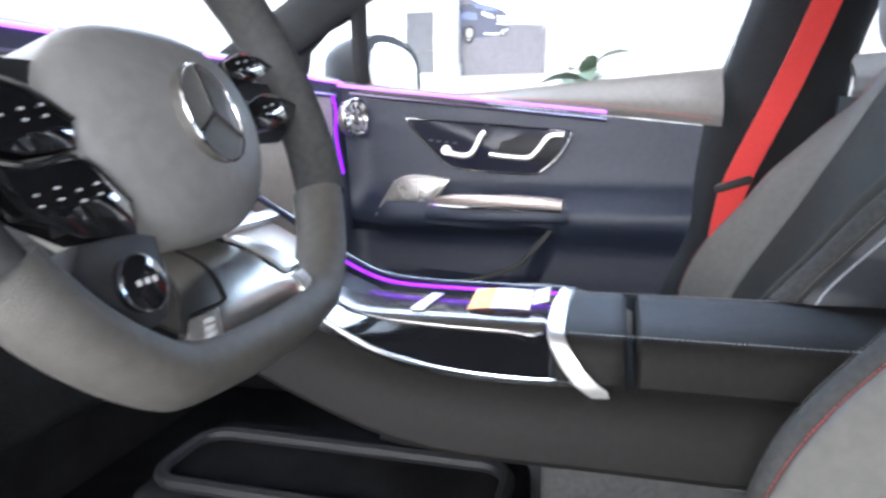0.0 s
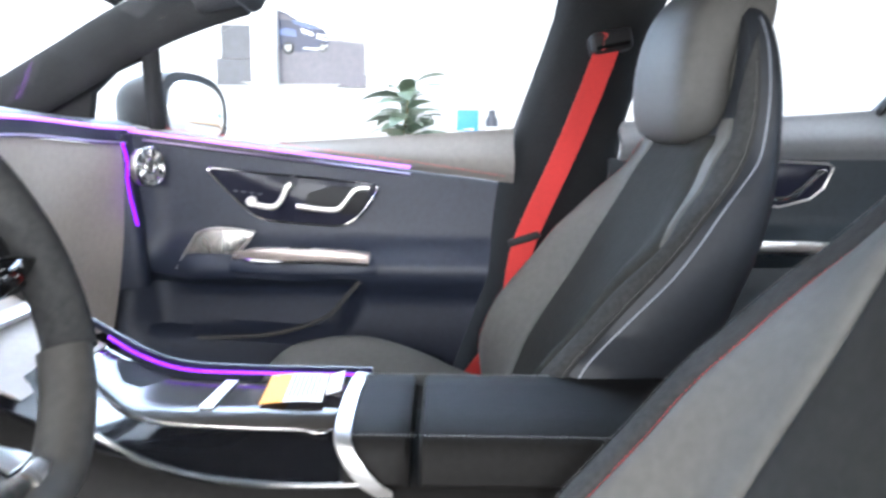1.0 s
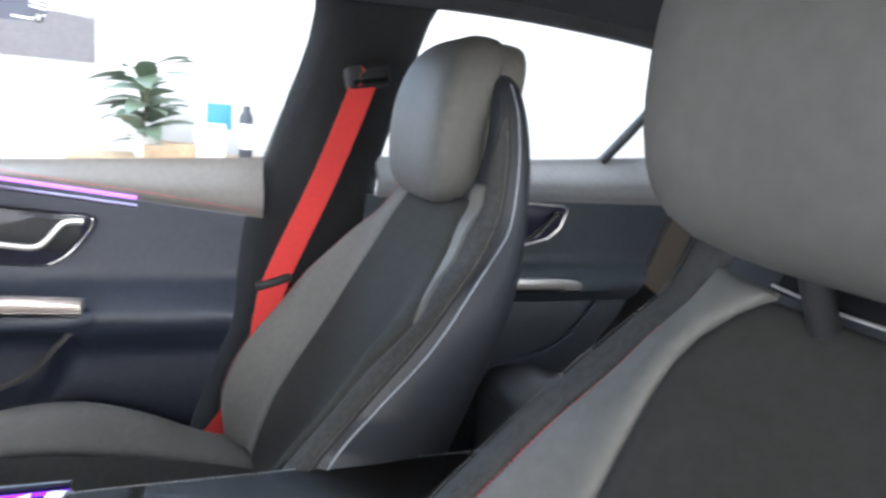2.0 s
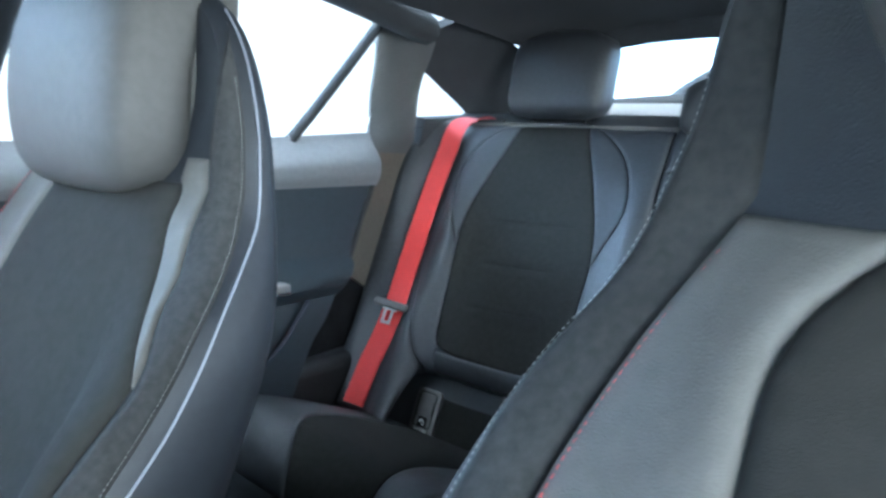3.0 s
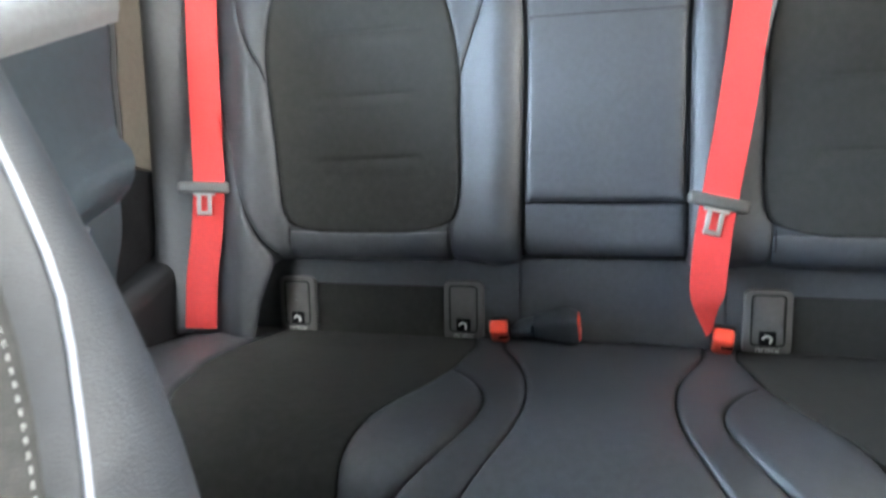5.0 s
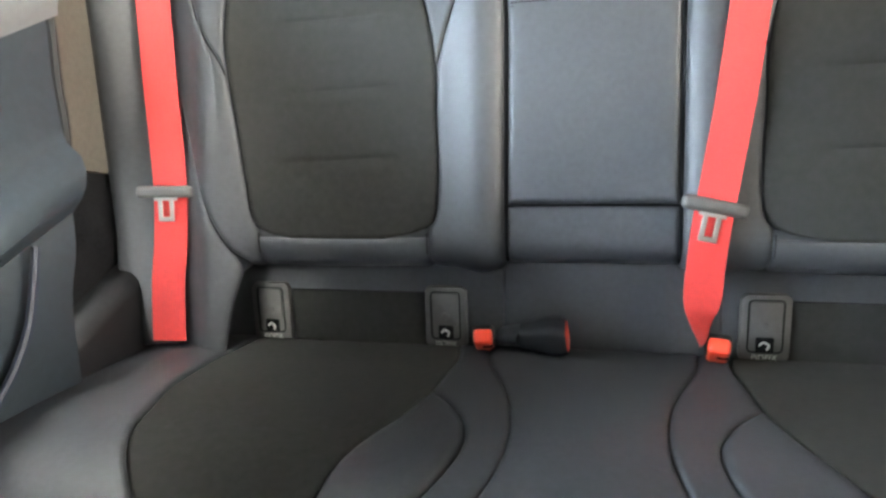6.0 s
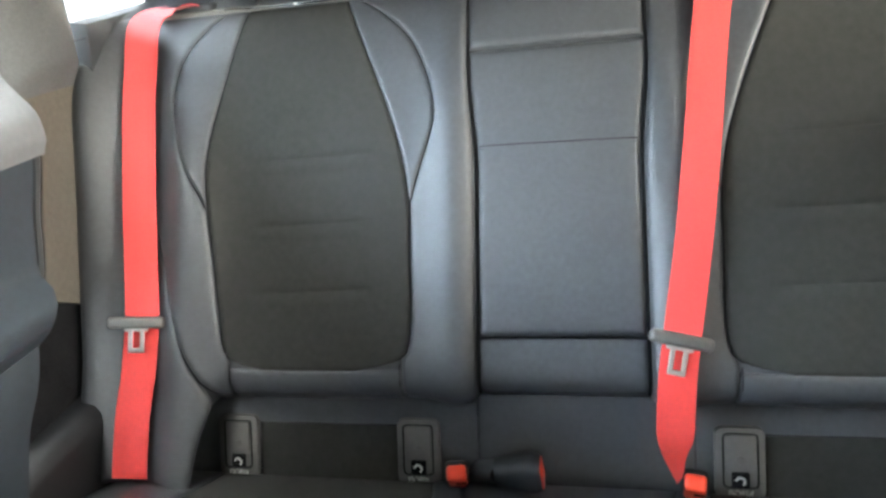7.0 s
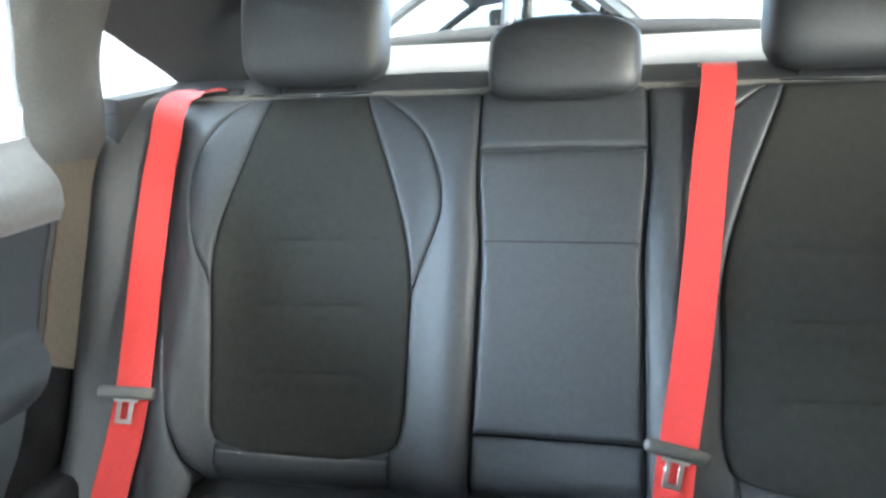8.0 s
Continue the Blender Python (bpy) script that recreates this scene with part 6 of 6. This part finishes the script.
part("bumper_line", poly([(1.19, 1.305), (1.10, 1.300), (1.03, 1.325), (1.03, 1.334), (1.10, 1.309), (1.19, 1.314)], 0.003), POSTERSKY, ps)
part("door_sheen", poly([(1.352, 1.44), (1.30, 1.455), (1.24, 1.44), (1.235, 1.40), (1.352, 1.41)], 0.003), POSTERBLUE, ps)
for yy, zz, rr in ((1.288, 1.318, 0.050), (1.062, 1.315, 0.030)):
    wl = part("car_wheel", plate([(-yy + a, zz + b) for a, b in ring(rr * 0.78, 18, rr)], MP @ Matrix.Translation((0, 0, 0.003)), 0.002, 0.0), TYRE, ps)
    part("wheel_rim", plate([(-yy + a, zz + b) for a, b in ring(rr * 0.5, 14, rr * 0.66)], MP @ Matrix.Translation((0, 0, 0.006)), 0.002, 0.0), INK, wl)
for k, (z, a, b) in enumerate(((1.372, 1.02, 0.79), (1.405, 0.98, 0.82), (1.44, 0.99, 0.86), (1.47, 1.0, 0.84))):
    part("streak", poly([(a, z), (b, z - 0.02), (b, z - 0.026 - 0.004 * (k == 0)), (a, z - 0.008)], 0.0), INK if k == 0 else POSTERGREY, ps)
ps2 = thing("wall_poster", (3.71, 1.65, 1.09), "small slate-grey printed wall panel", "poster")
part("slate_field", flat(1.51, 1.765, 1.09, 1.235, 3.716, 0.01), GREYPOSTER, ps2)
part("slate_field", flat(1.51, 1.728, 1.237, 1.47, 3.716, 0.01), GREYPOSTER, ps2)
ps3 = thing("wall_sign", (3.71, 1.85, 1.2), "white wall card with short dark bars", "sign")
part("card", flat(1.735, 2.10, 1.24, 1.62, 3.716, 0.014), PAPER, ps3)
for k in range(2):
    part("print_line", flat(1.80, 1.92, 1.290 + 0.042 * k, 1.306 + 0.042 * k, 3.7015, 0.001), INK, ps3)

desk = thing("desk", (3.35, 0.3, GZ), "pale wooden showroom counter", "counter")
part("top", box(3.1, 3.6, -1.4, 0.85, 0.60, 0.64, 0.006), WOOD, desk)
part("front", box(3.14, 3.17, -1.38, 0.83, GZ, 0.60, 0.004), WHITEPAINT, desk, "white counter front")
for yy in (-1.36, 0.80):
    part("side", box(3.17, 3.58, yy, yy + 0.03, GZ, 0.60, 0.004), WHITEPAINT, desk)


def leaf(length, width):
    rows = []
    for i in range(9):
        u = i / 8
        w = width * math.sin(math.pi * min(1, u * 0.93 + 0.07)) ** 0.7 * (1 - 0.35 * u) * (1 + 0.12 * math.sin(i * 2.6))
        z = 0.25 * length * u - 0.45 * length * u * u
        rows.append([(s * w, length * u, z + 0.10 * abs(s) * w) for s in (-1, -0.5, 0, 0.5, 1)])
    return sheet(rows)


plant = thing("potted_plant", (3.3, 0.50, 0.64), "green broad-leaved plant in a pale pot on the counter", "plant")
part("pot", sheet([[(3.3 + r * math.cos(a), 0.50 + r * math.sin(a), z) for a in [2 * math.pi * k / 20 for k in range(20)]] for r, z in ((0.05, 0.64), (0.07, 0.70), (0.075, 0.73), (0.065, 0.73))], True, True), PAPER, plant, "pale pot")
stem_pts = [(3.3, 0.50, 0.70), (3.29, 0.51, 0.82), (3.31, 0.49, 0.95), (3.30, 0.50, 1.06)]
part("stem", tube(stem_pts, 0.008, 6), STEM, plant)
rnd = random.Random(4)
for k in range(34):
    zz = 0.72 + 0.33 * k / 33
    az = k * 137.5 + rnd.uniform(-15, 15)
    m = Matrix.Translation((3.3, 0.50, zz)) @ pose(0, 0, 0, rnd.uniform(-5, 35), rnd.uniform(-20, 20), az) @ Matrix.Translation((0, 0.03, 0))
    part("leaf", thick(moved(leaf(rnd.uniform(0.17, 0.27), rnd.uniform(0.05, 0.075)), m), 0.001), LEAF, plant)
bx = thing("carton", (3.3, 0.15, 0.64), "white and blue printed carton on the counter", "carton")
part("body", box(3.24, 3.36, 0.09, 0.25, 0.64, 0.83, 0.004), PAPER, bx)
part("print_panel", box(3.30, 3.34, 0.06, 0.19, 0.80, 0.94, 0.003), BLUEPRINT, bx, "blue printed back panel")
bt = thing("bottle", (3.3, -0.02, 0.64), "slim grey-blue bottle on the counter", "bottle")
part("body", sheet([[(3.3 + r * math.cos(a), -0.02 + r * math.sin(a), z) for a in [2 * math.pi * k / 16 for k in range(16)]] for r, z in ((0.035, 0.64), (0.037, 0.66), (0.037, 0.88), (0.02, 0.91), (0.02, 0.94))], True, True), GREYPOSTER, bt)
part("label", sheet([[(3.3 + 0.038 * math.cos(a), -0.02 + 0.038 * math.sin(a), z) for a in [2 * math.pi * k / 16 for k in range(16)]] for z in (0.70, 0.84)], True), PAPER, bt)
tr = thing("tray", (3.28, 0.38, 0.64), "low cardboard tray on the counter", "tray")
part("body", box(3.18, 3.38, 0.24, 0.50, 0.641, 0.71, 0.004), WOOD, tr)


# ---- car parked behind, side on ----
PY = -4.2
pc = thing("parked_car", (0.3, PY - 0.8, GZ), "dark hatchback parked side on beyond the rear window", "car")
lowp = [(2.2, 0.30), (2.25, 0.75), (2.1, 1.15), (1.55, 1.36), (-0.55, 1.42), (-0.9, 1.36), (-1.05, 0.9), (-1.0, 0.30)]
rows = [[(x * k + 0.3 * (1 - k), PY - d, GZ + z) for x, z in lowp] for d, k in ((0.0, 0.97), (-0.03 + 0.1, 1.0), (1.6, 1.0), (1.7, 0.97))]
part("body", sheet(rows, True, True), CARPAINT, pc, "dark painted car body")
for d in (0.08, 1.58):
    part("roof_pillar", tube([(1.45, PY - d, GZ + 1.36), (1.15, PY - d - 0.02, GZ + 1.68), (0.80, PY - d - 0.05 + (0.1 if d > 1 else 0), GZ + 1.90)], 0.035, 8), CARPAINT, pc)
    part("roof_pillar", tube([(0.42, PY - d, GZ + 1.40), (0.40, PY - d - 0.03 + (0.06 if d > 1 else 0), GZ + 1.66), (0.38, PY - d - 0.05 + (0.1 if d > 1 else 0), GZ + 1.92)], 0.045, 8), CARPAINT, pc)
    part("roof_pillar", tube([(-0.55, PY - d, GZ + 1.40), (-0.30, PY - d - 0.02, GZ + 1.66), (0.02, PY - d - 0.05 + (0.1 if d > 1 else 0), GZ + 1.90)], 0.05, 8), CARPAINT, pc)
    for pts in ([(1.40, 1.38), (0.44, 1.41), (0.40, 1.88), (0.80, 1.87)], [(0.40, 1.41), (-0.50, 1.42), (0.02, 1.87), (0.36, 1.88)]):
        pn = part("side_window", thick(sheet([[(pts[0][0], PY - d, GZ + pts[0][1]), (pts[1][0], PY - d, GZ + pts[1][1])], [(pts[3][0], PY - d - 0.04, GZ + pts[3][1]), (pts[2][0], PY - d - 0.04, GZ + pts[2][1])]]), 0.005, (0, -1, 0)), TINTED, pc, "smoked side window")
        pn.visible_shadow = False
part("roof", thick(sheet([[(0.85 - 0.9 * k / 8, PY - 0.10 - 1.46 * j / 6, GZ + 1.90 + 0.05 * math.sin(math.pi * k / 8) + 0.03 * math.sin(math.pi * j / 6)) for k in range(9)] for j in range(7)]), 0.03), CARPAINT, pc, "dark painted roof")
for sx_, dd in ((0.75, 0.45), (0.75, 1.2), (0.05, 0.45), (0.05, 1.2)):
    part("seat_back", box(sx_ - 0.30, sx_ - 0.16, PY - dd - 0.22, PY - dd + 0.22, GZ + 0.9, GZ + 1.58, 0.05, 3), PLASTIC, pc, "black seat back")
    part("seat_headrest", box(sx_ - 0.30, sx_ - 0.20, PY - dd - 0.12, PY - dd + 0.12, GZ + 1.60, GZ + 1.76, 0.04, 3), PLASTIC, pc, "black headrest")
for wx in (1.6, -0.45):
    for d in (0.02, 1.45):
        w_ = part("wheel", sheet([[(wx + r * math.cos(a), PY - d - yy, GZ + 0.33 + r * math.sin(a)) for a in [2 * math.pi * k / 24 for k in range(24)]] for yy, r in ((0.0, 0.24), (0.0, 0.33), (0.2, 0.33), (0.2, 0.24))], True, True), TYRE, pc)
        part("rim", plate(ring(0.23, 24), frame_axes((wx, PY - d + 0.01, GZ + 0.33), (-1, 0, 0), (0, 0, 1)), 0.03, 0.01), SILVER, w_)
